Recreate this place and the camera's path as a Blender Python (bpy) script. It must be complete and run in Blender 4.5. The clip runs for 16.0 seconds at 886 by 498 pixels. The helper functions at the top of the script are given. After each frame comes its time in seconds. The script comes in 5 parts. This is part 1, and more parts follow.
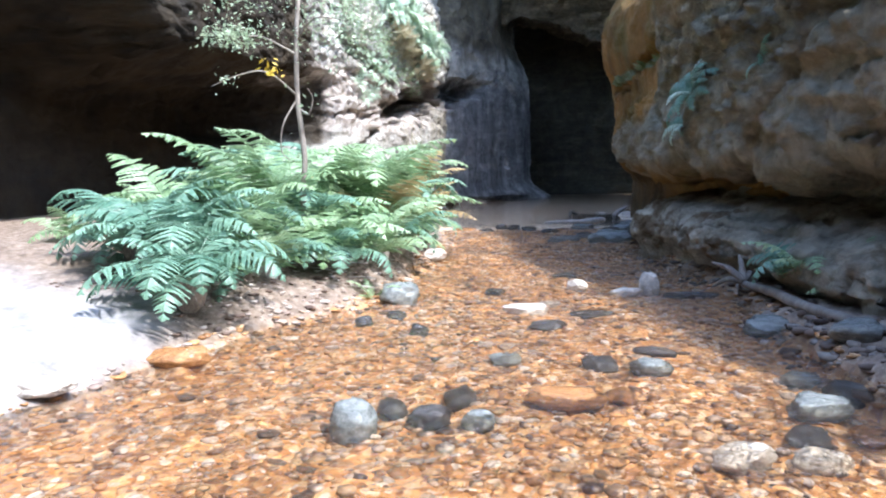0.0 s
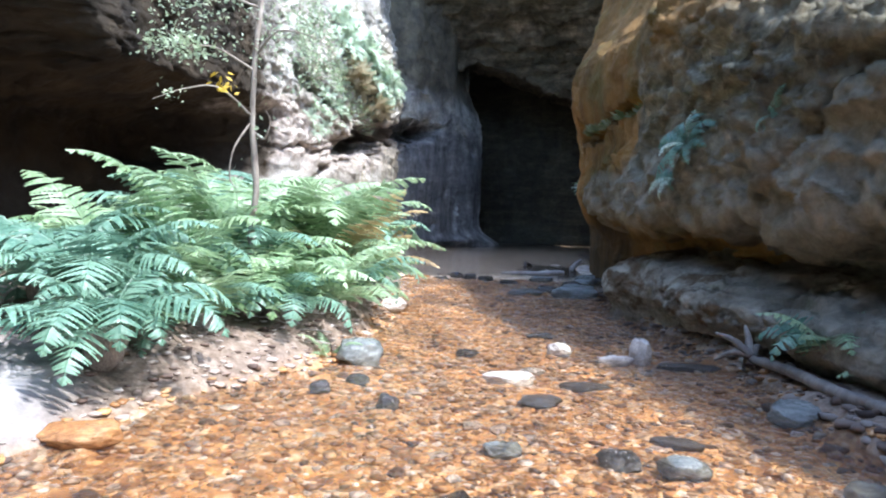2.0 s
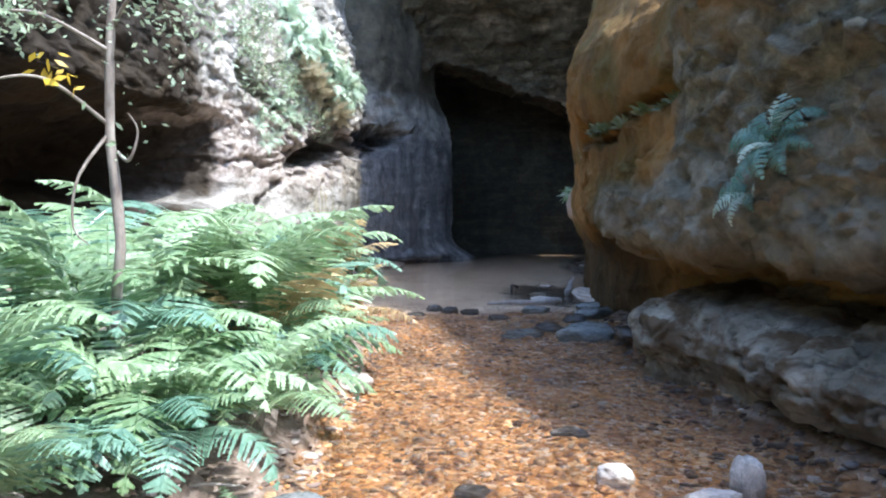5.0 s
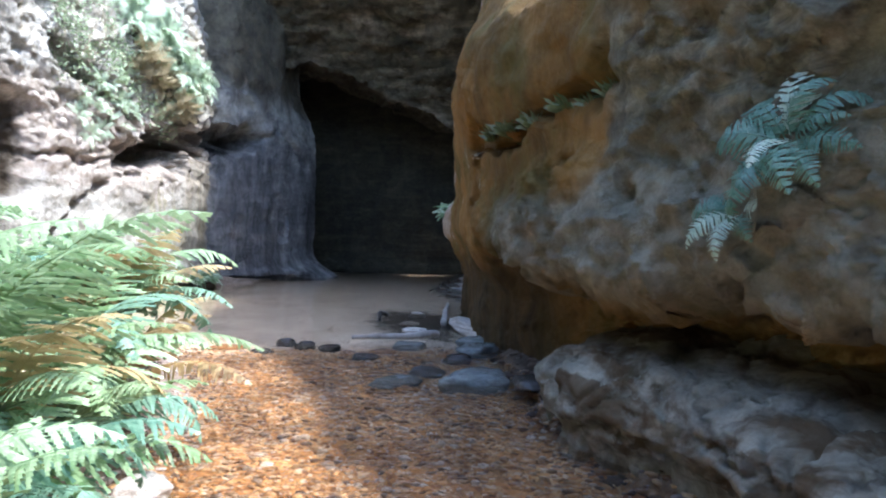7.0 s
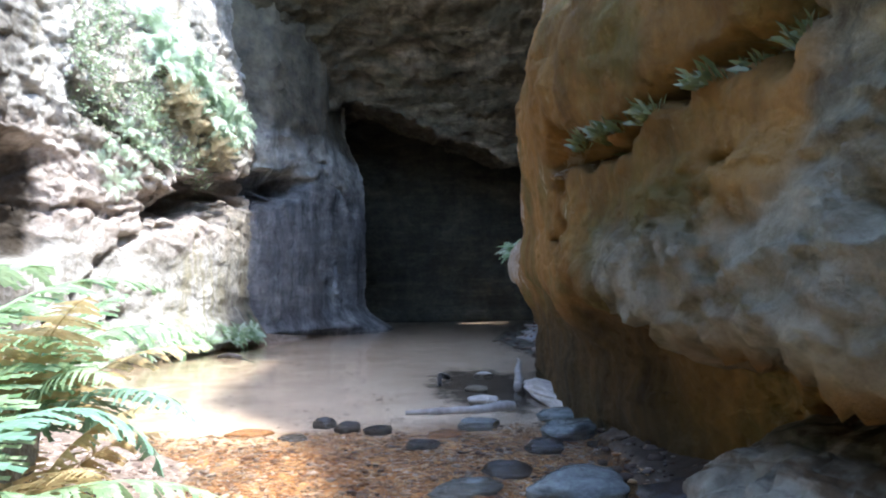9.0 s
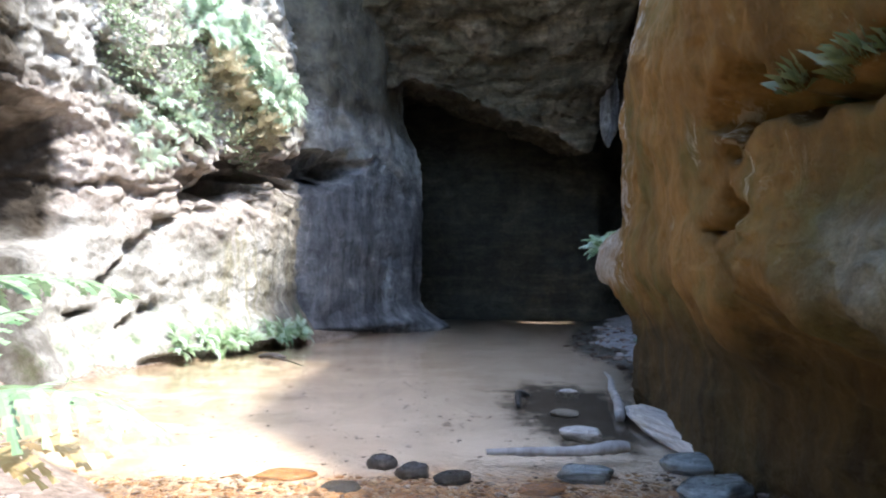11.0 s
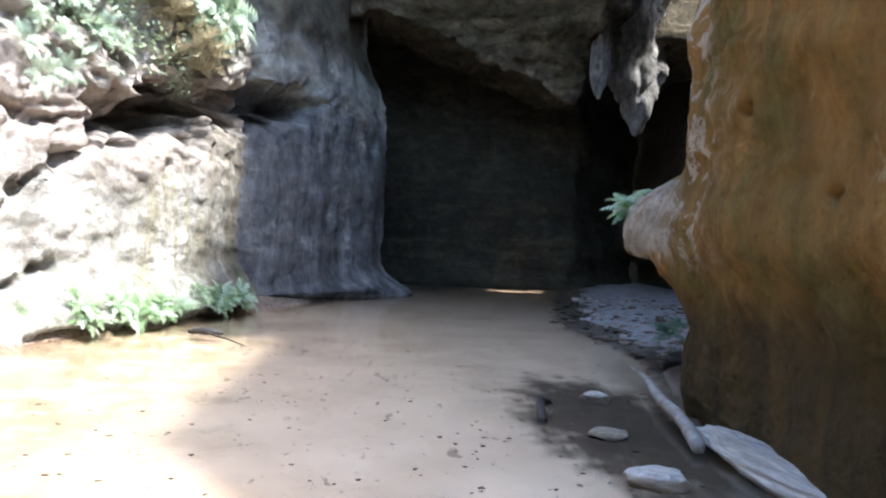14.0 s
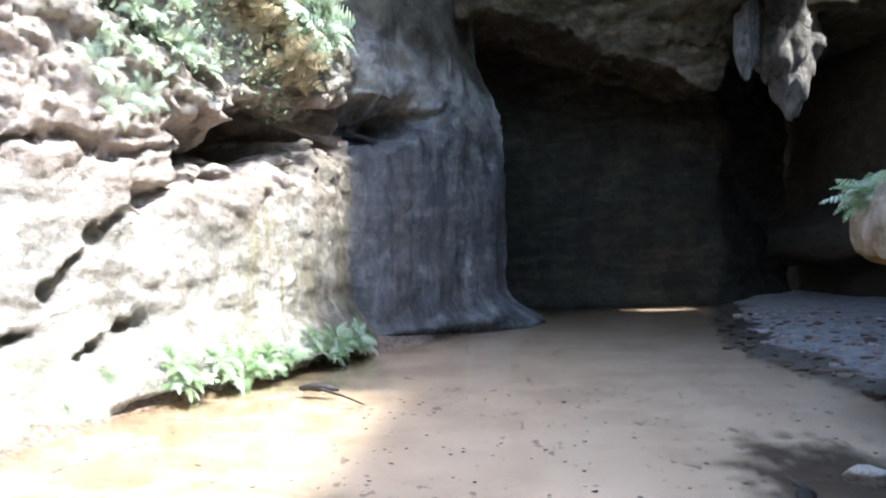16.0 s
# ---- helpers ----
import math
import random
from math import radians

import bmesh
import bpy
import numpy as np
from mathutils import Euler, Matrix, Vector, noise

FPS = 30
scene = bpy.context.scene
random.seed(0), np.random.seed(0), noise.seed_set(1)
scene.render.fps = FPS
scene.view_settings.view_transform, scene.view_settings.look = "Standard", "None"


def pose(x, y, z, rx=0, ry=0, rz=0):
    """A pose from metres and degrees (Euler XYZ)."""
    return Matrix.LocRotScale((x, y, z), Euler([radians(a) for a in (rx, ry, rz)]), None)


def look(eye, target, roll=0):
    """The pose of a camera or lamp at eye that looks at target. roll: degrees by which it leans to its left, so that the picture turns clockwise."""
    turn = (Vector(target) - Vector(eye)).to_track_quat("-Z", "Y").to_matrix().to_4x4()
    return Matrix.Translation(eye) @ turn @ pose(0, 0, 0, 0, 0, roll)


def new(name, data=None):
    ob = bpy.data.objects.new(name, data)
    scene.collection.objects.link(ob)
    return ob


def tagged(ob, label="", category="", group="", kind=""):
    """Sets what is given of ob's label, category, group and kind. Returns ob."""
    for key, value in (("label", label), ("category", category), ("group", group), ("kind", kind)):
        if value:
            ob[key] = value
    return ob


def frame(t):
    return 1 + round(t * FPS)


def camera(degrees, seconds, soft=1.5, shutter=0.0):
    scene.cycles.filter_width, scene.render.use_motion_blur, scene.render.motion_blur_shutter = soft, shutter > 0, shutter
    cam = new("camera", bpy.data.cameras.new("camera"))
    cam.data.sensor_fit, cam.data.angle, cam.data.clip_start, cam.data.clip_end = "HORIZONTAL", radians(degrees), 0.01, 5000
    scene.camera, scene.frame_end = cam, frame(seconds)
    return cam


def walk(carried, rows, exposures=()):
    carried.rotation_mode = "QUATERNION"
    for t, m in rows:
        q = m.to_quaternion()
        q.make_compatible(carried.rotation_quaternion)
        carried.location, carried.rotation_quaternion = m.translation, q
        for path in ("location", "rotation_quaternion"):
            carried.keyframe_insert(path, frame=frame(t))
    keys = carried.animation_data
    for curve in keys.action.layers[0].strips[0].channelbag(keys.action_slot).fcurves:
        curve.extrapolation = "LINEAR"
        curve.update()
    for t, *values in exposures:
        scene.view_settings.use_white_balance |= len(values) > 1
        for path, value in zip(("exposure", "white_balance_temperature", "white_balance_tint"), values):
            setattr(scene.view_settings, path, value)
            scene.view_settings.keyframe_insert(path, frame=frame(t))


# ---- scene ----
SUN_STRENGTH, SKY_STRENGTH, RIGHT_TOP = 2.5, 0.245, 10.2
EXPOSURES = [(0.0, 2.15, 5900, 9), (5.0, 2.1, 5900, 9), (8.0, 2.4, 5900, 9), (9.0, 2.5, 6000, 9), (11.5, 2.5, 6200, 9), (13.5, 2.6, 6200, 9), (16.0, 2.65, 6200, 8)]
cam = camera(64.1, 16.0, soft=2.0)
PATH = [
    (0, (0.475, -3.952, 1.143), (0.256, -1.976, 0.926), -1.6),
    (0.5, (0.413, -3.837, 1.131), (0.197, -1.861, 0.906), 1.2),
    (1, (0.197, -3.675, 1.125), (0.066, -1.69, 0.919), -0.3),
    (1.5, (0.104, -3.516, 1.141), (0.002, -1.529, 0.935), 1.6),
    (2, (0.116, -3.131, 1.135), (0.071, -1.134, 1.04), 1.8),
    (2.5, (0.166, -2.865, 1.2), (0.099, -0.873, 1.026), -1.0),
    (3, (0.137, -2.581, 1.178), (0.061, -0.59, 1.002), -1.0),
    (3.5, (0.116, -2.311, 1.274), (0.191, -0.32, 1.104), -0.4),
    (6, (-0.062, 0.208, 1.423), (-0.037, 2.208, 1.422), -0.5),
    (6.5, (0.011, 0.598, 1.391), (0.198, 2.589, 1.414), 0.1),
    (7, (0.099, 1.047, 1.438), (0.523, 3.001, 1.406), 1.5),
    (7.5, (0.23, 1.504, 1.416), (0.416, 3.495, 1.367), 1.0),
    (8, (0.336, 1.961, 1.445), (0.476, 3.956, 1.448), 0.9),
    (8.5, (0.337, 2.44, 1.465), (0.589, 4.424, 1.483), 1.3),
    (9, (0.347, 2.995, 1.482), (0.615, 4.974, 1.572), -0.9),
    (11.5, (0.059, 5.212, 1.564), (0.178, 7.207, 1.627), 0.9),
    (12, (-0.08, 5.602, 1.582), (0.286, 7.567, 1.641), 3.9),
    (12.5, (-0.108, 6.057, 1.535), (0.215, 8.031, 1.543), -0.5),
    (13, (-0.104, 6.467, 1.54), (0.177, 8.447, 1.536), 0.1),
    (13.5, (-0.137, 6.832, 1.537), (0.143, 8.812, 1.53), 2.8),
    (14, (-0.155, 7.28, 1.559), (0.131, 9.259, 1.52), 2.5),
    (14.5, (-0.214, 7.76, 1.589), (-0.204, 9.759, 1.527), 0.3),
    (15, (-0.224, 8.157, 1.558), (-0.291, 10.155, 1.514), 0.8),
    (15.5, (-0.284, 8.635, 1.556), (-0.294, 10.635, 1.557), 0.7),
    (16, (-0.356, 9.215, 1.591), (-0.383, 11.215, 1.607), -1.7),
]
walk(cam, [(t, look(eye, target, roll)) for t, eye, target, roll in PATH], EXPOSURES)

# ---- world, sun ----
SUN = Vector((0.45, -0.30, 0.85)).normalized()
world = bpy.data.worlds.new("sky")
scene.world = world
world.use_nodes = True
wn = world.node_tree.nodes
sky = wn.new("ShaderNodeTexSky")
sky.sky_type, sky.sun_disc = "NISHITA", False
sky.sun_elevation = math.asin(SUN.z)
sky.sun_rotation = math.atan2(SUN.x, SUN.y)
world.node_tree.links.new(sky.outputs[0], wn["Background"].inputs[0])
wn["Background"].inputs[1].default_value = SKY_STRENGTH
sun = new("sun", bpy.data.lights.new("sun", "SUN"))
sun.data.energy, sun.data.angle, sun.data.color = SUN_STRENGTH, radians(3.5), (1.0, 0.98, 0.95)
sun.matrix_world = look(SUN * 60, (0, 0, 0))


# ---- materials ----
def material(name, rough=0.8, spec=0.3):
    m = bpy.data.materials.new(name)
    m.use_nodes = True
    n, l = m.node_tree.nodes, m.node_tree.links
    b = n["Principled BSDF"]
    b.inputs["Roughness"].default_value = rough
    b.inputs["Specular IOR Level"].default_value = spec
    return m, n, l, b


def tex_noise(n, l, scale, detail=6, rough=0.6, squash=(1, 1, 1), distort=0.0):
    tc, mp, no = n.new("ShaderNodeTexCoord"), n.new("ShaderNodeMapping"), n.new("ShaderNodeTexNoise")
    mp.inputs["Scale"].default_value = squash
    no.inputs["Scale"].default_value, no.inputs["Detail"].default_value = scale, detail
    no.inputs["Roughness"].default_value, no.inputs["Distortion"].default_value = rough, distort
    l.new(tc.outputs["Object"], mp.inputs[0])
    l.new(mp.outputs[0], no.inputs["Vector"])
    return no.outputs["Fac"]


def ramp(n, l, fac, stops):
    r = n.new("ShaderNodeValToRGB")
    while len(r.color_ramp.elements) < len(stops):
        r.color_ramp.elements.new(0.5)
    for e, (p, c) in zip(r.color_ramp.elements, stops):
        e.position = p
        e.color = (*c, 1) if len(c) == 3 else c
    l.new(fac, r.inputs[0])
    return r.outputs[0]


def mix(n, l, fac, a, b, kind="MIX"):
    m = n.new("ShaderNodeMix")
    m.data_type, m.blend_type = "RGBA", kind
    for socket, value in ((m.inputs["Factor"], fac), (m.inputs["A"], a), (m.inputs["B"], b)):
        if isinstance(value, (int, float)):
            socket.default_value = value
        elif isinstance(value, tuple):
            socket.default_value = (*value, 1)
        else:
            l.new(value, socket)
    return m.outputs["Result"]


def bump(n, l, b, height, strength, dist=0.05, chain=None):
    k = n.new("ShaderNodeBump")
    k.inputs["Strength"].default_value, k.inputs["Distance"].default_value = strength, dist
    l.new(height, k.inputs["Height"])
    if chain is not None:
        l.new(chain, k.inputs["Normal"])
    l.new(k.outputs[0], b.inputs["Normal"])
    return k.outputs[0]


def band(n, l, axis, lo, hi):
    """0 below lo and 1 above hi along an axis of the object's own space, with a ragged edge."""
    tc, sp, ad, mr = n.new("ShaderNodeTexCoord"), n.new("ShaderNodeSeparateXYZ"), n.new("ShaderNodeMath"), n.new("ShaderNodeMapRange")
    l.new(tc.outputs["Object"], sp.inputs[0])
    wob = tex_noise(n, l, 0.9, 4, 0.6)
    ad.operation = "MULTIPLY_ADD"
    l.new(wob, ad.inputs[0])
    ad.inputs[1].default_value = 1.6 * abs(hi - lo) + 0.3
    l.new(sp.outputs[axis], ad.inputs[2])
    mr.interpolation_type = "SMOOTHSTEP"
    shift = 0.8 * abs(hi - lo) + 0.15
    mr.inputs["From Min"].default_value, mr.inputs["From Max"].default_value = lo + shift, hi + shift
    l.new(ad.outputs[0], mr.inputs["Value"])
    return mr.outputs[0]


def times(n, l, a, b):
    m = n.new("ShaderNodeMath")
    m.operation = "MULTIPLY"
    l.new(a, m.inputs[0])
    if isinstance(b, (int, float)):
        m.inputs[1].default_value = b
    else:
        l.new(b, m.inputs[1])
    return m.outputs[0]


def flip(n, l, a):
    m = n.new("ShaderNodeMath")
    m.operation = "SUBTRACT"
    m.inputs[0].default_value = 1
    l.new(a, m.inputs[1])
    return m.outputs[0]


def crack_lines(n, l, scale, squash, width):
    """1 on thin wandering joints, 0 elsewhere; present only in patches."""
    tc, mp, no, ad, vo, mr = (n.new("ShaderNode" + k) for k in ("TexCoord", "Mapping", "TexNoise", "VectorMath", "TexVoronoi", "MapRange"))
    mp.inputs["Scale"].default_value = squash
    l.new(tc.outputs["Object"], mp.inputs[0])
    no.inputs["Scale"].default_value, no.inputs["Detail"].default_value = 1.7, 6
    l.new(mp.outputs[0], no.inputs["Vector"])
    ad.operation = "MULTIPLY_ADD"
    l.new(no.outputs["Color"], ad.inputs[0])
    ad.inputs[1].default_value = (0.9, 0.9, 0.9)
    l.new(mp.outputs[0], ad.inputs[2])
    vo.feature = "DISTANCE_TO_EDGE"
    vo.inputs["Scale"].default_value = scale
    l.new(ad.outputs[0], vo.inputs["Vector"])
    mr.inputs["From Min"].default_value, mr.inputs["From Max"].default_value = width, 0.15 * width
    l.new(vo.outputs["Distance"], mr.inputs["Value"])
    return times(n, l, mr.outputs[0], ramp(n, l, tex_noise(n, l, 0.8, 4, 0.6), ((0.46, (0, 0, 0)), (0.56, (1, 1, 1)))))


def rock_base(name, dark, mid, light, rough=0.85, streak=0.35, stain=(0.06, 0.05, 0.04), joints=0.6, drop=(1.6, 1.6, 0.14), relief=1.0):
    m, n, l, b = material(name, rough, 0.25)
    big = tex_noise(n, l, 0.7, 8, 0.62, distort=0.4)
    fine = tex_noise(n, l, 9, 8, 0.7)
    beds = tex_noise(n, l, 1.6, 6, 0.6, (0.35, 0.35, 2.6), 0.3)
    drip = tex_noise(n, l, 1.5, 6, 0.65, drop)
    col = ramp(n, l, big, ((0.3, dark), (0.5, mid), (0.7, light)))
    col = mix(n, l, 0.45, col, ramp(n, l, beds, ((0.35, dark), (0.55, mid), (0.68, light))))
    grain = ramp(n, l, fine, ((0.32, (0.62, 0.62, 0.62)), (0.65, (1.12, 1.12, 1.12))))
    col = mix(n, l, 0.8, col, grain, "MULTIPLY")
    mott = tex_noise(n, l, 2.7, 9, 0.68, (0.8, 0.8, 1.1), 0.9)
    col = mix(n, l, 0.75, col, ramp(n, l, mott, ((0.32, (0.45, 0.44, 0.42)), (0.5, (0.92, 0.92, 0.92)), (0.66, (1.3, 1.3, 1.28)))), "MULTIPLY")
    spots = ramp(n, l, drip, ((0.52, (0, 0, 0)), (0.66, (1, 1, 1))))
    col = mix(n, l, times(n, l, spots, streak), col, stain)
    lines = crack_lines(n, l, 0.75, (0.8, 0.8, 1.3), 0.035)
    small = crack_lines(n, l, 2.3, (0.7, 0.7, 1.5), 0.045)
    col = mix(n, l, times(n, l, lines, joints), col, (0.03, 0.025, 0.02))
    col = mix(n, l, times(n, l, small, 0.5 * joints), col, (0.05, 0.04, 0.03))
    c1 = bump(n, l, b, flip(n, l, lines), 0.8 * joints, 0.04, bump(n, l, b, fine, 0.85, 0.09 * relief, bump(n, l, b, mott, 0.7, 0.16 * relief)))
    pits = n.new("ShaderNodeTexVoronoi")
    pits.inputs["Scale"].default_value = 5.5
    tc = n.new("ShaderNodeTexCoord")
    l.new(tc.outputs["Object"], pits.inputs["Vector"])
    bump(n, l, b, tex_noise(n, l, 28, 5, 0.7), 0.5, 0.02 * relief, bump(n, l, b, pits.outputs["Distance"], 0.3, 0.04 * relief, c1))
    return m, n, l, b, col


def finish(n, l, b, col):
    l.new(col, b.inputs["Base Color"])


def make_rock_left():
    m, n, l, b, col = rock_base("pale_sandstone", (0.28, 0.26, 0.22), (0.52, 0.49, 0.44), (0.72, 0.70, 0.65), streak=0.35, stain=(0.12, 0.10, 0.07), joints=0.1)
    pink = times(n, l, times(n, l, band(n, l, 2, 1.9, 2.7), flip(n, l, band(n, l, 2, 3.9, 4.6))), 0.5)
    col = mix(n, l, pink, col, ramp(n, l, tex_noise(n, l, 3.2, 8, 0.72, (1, 1, 1.6), 0.5), ((0.32, (0.24, 0.17, 0.13)), (0.5, (0.50, 0.39, 0.33)), (0.68, (0.66, 0.57, 0.51)))))
    run = tex_noise(n, l, 1.25, 7, 0.66, (1.3, 1.3, 0.17), 0.6)
    olive = times(n, l, ramp(n, l, run, ((0.5, (0, 0, 0)), (0.6, (1, 1, 1)))), times(n, l, flip(n, l, band(n, l, 2, 2.2, 3.4)), band(n, l, 1, 17.0, 19.0)))
    col = mix(n, l, times(n, l, olive, 0.75), col, ramp(n, l, tex_noise(n, l, 11, 6, 0.7), ((0.35, (0.13, 0.11, 0.06)), (0.65, (0.38, 0.34, 0.21)))))
    cream = times(n, l, ramp(n, l, run, ((0.34, (1, 1, 1)), (0.46, (0, 0, 0)))), flip(n, l, band(n, l, 2, 2.0, 3.0)))
    col = mix(n, l, times(n, l, cream, 0.6), col, (0.66, 0.63, 0.54))
    tan = times(n, l, ramp(n, l, tex_noise(n, l, 1.8, 8, 0.72, (1.4, 1.4, 0.3), 0.6), ((0.48, (0, 0, 0)), (0.6, (1, 1, 1)))), band(n, l, 2, 3.8, 4.6))
    col = mix(n, l, times(n, l, tan, 0.5), col, (0.38, 0.32, 0.21))
    seep = times(n, l, times(n, l, band(n, l, 1, 19.6, 20.5), flip(n, l, band(n, l, 2, 3.2, 3.8))), ramp(n, l, run, ((0.36, (0.5, 0.5, 0.5)), (0.56, (1, 1, 1)))))
    col = mix(n, l, times(n, l, seep, 0.85), col, ramp(n, l, tex_noise(n, l, 5, 7, 0.7, (1, 1, 0.3)), ((0.35, (0.09, 0.085, 0.075)), (0.65, (0.27, 0.235, 0.165)))))
    moss = times(n, l, ramp(n, l, tex_noise(n, l, 2.2, 8, 0.7), ((0.5, (0, 0, 0)), (0.62, (1, 1, 1)))), flip(n, l, band(n, l, 2, 0.3, 1.0)))
    col = mix(n, l, times(n, l, moss, 0.75), col, (0.10, 0.16, 0.06))
    # Alcove under the overhang: its shadow is painted in as near-black colour.
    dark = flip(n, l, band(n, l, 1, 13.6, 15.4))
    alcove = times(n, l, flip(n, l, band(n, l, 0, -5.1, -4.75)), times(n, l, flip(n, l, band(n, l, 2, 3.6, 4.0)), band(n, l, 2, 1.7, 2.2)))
    alcove_shade = ramp(n, l, tex_noise(n, l, 1.1, 6, 0.6), ((0.35, (0.014, 0.010, 0.006)), (0.7, (0.045, 0.03, 0.014))))
    col = mix(n, l, times(n, l, dark, 0.97), col, alcove_shade)
    col = mix(n, l, times(n, l, alcove, 0.95), col, alcove_shade)
    finish(n, l, b, col)
    return m


def make_rock_right():
    m, n, l, b, col = rock_base("ochre_sandstone", (0.13, 0.112, 0.068), (0.265, 0.23, 0.15), (0.44, 0.39, 0.28), streak=0.45)
    crust = tex_noise(n, l, 3.6, 10, 0.74, (1, 1, 1.5), 1.0)
    col = mix(n, l, 0.8, col, ramp(n, l, crust, ((0.36, (0.42, 0.40, 0.37)), (0.47, (0.85, 0.85, 0.83)), (0.56, (1.1, 1.1, 1.1)), (0.66, (1.5, 1.46, 1.38)))), "MULTIPLY")
    grey = times(n, l, times(n, l, flip(n, l, band(n, l, 2, 1.5, 2.3)), band(n, l, 2, 0.8, 1.2)), flip(n, l, band(n, l, 1, 6.6, 7.6)))
    col = mix(n, l, times(n, l, grey, 0.6), col, ramp(n, l, tex_noise(n, l, 4, 8, 0.7), ((0.35, (0.15, 0.125, 0.08)), (0.65, (0.40, 0.35, 0.26)))))
    och = tex_noise(n, l, 0.9, 6, 0.55, (0.8, 0.8, 0.55), 0.5)
    ochre = ramp(n, l, och, ((0.3, (0.115, 0.072, 0.02)), (0.5, (0.25, 0.135, 0.036)), (0.7, (0.33, 0.175, 0.05))))
    wash = tex_noise(n, l, 2.2, 7, 0.65, (1.2, 1.2, 0.22), 0.4)
    ochre = mix(n, l, 0.7, ochre, ramp(n, l, wash, ((0.34, (0.6, 0.58, 0.5)), (0.52, (1, 1, 1)), (0.68, (1.25, 1.25, 1.3)))), "MULTIPLY")
    moss = ramp(n, l, tex_noise(n, l, 1.3, 7, 0.65), ((0.50, (0, 0, 0)), (0.66, (1, 1, 1))))
    ochre = mix(n, l, times(n, l, moss, 0.65), ochre, (0.125, 0.11, 0.028))
    pale = ramp(n, l, tex_noise(n, l, 1.9, 9, 0.72, (1, 1, 0.8), 0.7), ((0.62, (0, 0, 0)), (0.67, (1, 1, 1))))
    ochre = mix(n, l, times(n, l, pale, 0.55), ochre, (0.38, 0.30, 0.18))
    ochre = mix(n, l, 0.45, ochre, ramp(n, l, tex_noise(n, l, 16, 6, 0.7), ((0.32, (0.7, 0.7, 0.7)), (0.66, (1.18, 1.18, 1.18)))), "MULTIPLY")
    nose = times(n, l, band(n, l, 2, 1.55, 1.95), band(n, l, 1, 5.5, 6.0))
    beyond = band(n, l, 1, 7.2, 8.2)
    top = times(n, l, times(n, l, band(n, l, 2, 2.7, 3.3), band(n, l, 1, 2.0, 4.0)), 0.85)
    under = times(n, l, flip(n, l, band(n, l, 2, 0.9, 1.2)), band(n, l, 1, 3.0, 4.0))
    for f in (nose, beyond, top, under):
        col = mix(n, l, f, col, ochre)
    # Foot below the undercut: shade of the overhang is mixed into the colour.
    darkened = times(n, l, flip(n, l, band(n, l, 2, 0.75, 1.35)), band(n, l, 1, 7.4, 8.6))
    col = mix(n, l, times(n, l, darkened, 0.85), col, ramp(n, l, wash, ((0.35, (0.024, 0.018, 0.011)), (0.66, (0.085, 0.055, 0.02)))))
    white = times(n, l, ramp(n, l, tex_noise(n, l, 2.6, 9, 0.72, (1, 1, 1.2), 0.5), ((0.50, (0, 0, 0)), (0.56, (1, 1, 1)))), times(n, l, band(n, l, 1, 12.0, 13.4), band(n, l, 2, 1.3, 1.6)))
    drips = times(n, l, ramp(n, l, tex_noise(n, l, 2.4, 8, 0.7, (1, 1, 0.35), 0.8), ((0.56, (0, 0, 0)), (0.62, (1, 1, 1)))), times(n, l, times(n, l, band(n, l, 1, 8.1, 8.5), flip(n, l, band(n, l, 1, 9.6, 10.0))), times(n, l, band(n, l, 2, 1.7, 1.9), flip(n, l, band(n, l, 2, 2.5, 2.7)))))
    col = mix(n, l, times(n, l, drips, 0.8), col, (0.50, 0.42, 0.30))
    col = mix(n, l, times(n, l, white, 0.7), col, (0.50, 0.43, 0.37))
    snout = times(n, l, times(n, l, band(n, l, 1, 13.5, 14.3), times(n, l, band(n, l, 2, 1.4, 1.6), flip(n, l, band(n, l, 2, 2.1, 2.5)))), ramp(n, l, tex_noise(n, l, 2.6, 9, 0.72), ((0.36, (0, 0, 0)), (0.46, (1, 1, 1)))))
    col = mix(n, l, times(n, l, snout, 0.8), col, ramp(n, l, crust, ((0.35, (0.22, 0.18, 0.14)), (0.62, (0.52, 0.46, 0.40)))))
    # Rock past x 4.5 is painted nearly black to stand in for shade.
    inner_shade = band(n, l, 0, 4.5, 5.3)
    col = mix(n, l, times(n, l, inner_shade, 0.92), col, (0.035, 0.028, 0.018))
    finish(n, l, b, col)
    return m


def simple_rock(name, *args, **kw):
    m, n, l, b, col = rock_base(name, *args, **kw)
    finish(n, l, b, col)
    return m


ROCK_LEFT = make_rock_left()
ROCK_RIGHT = make_rock_right()


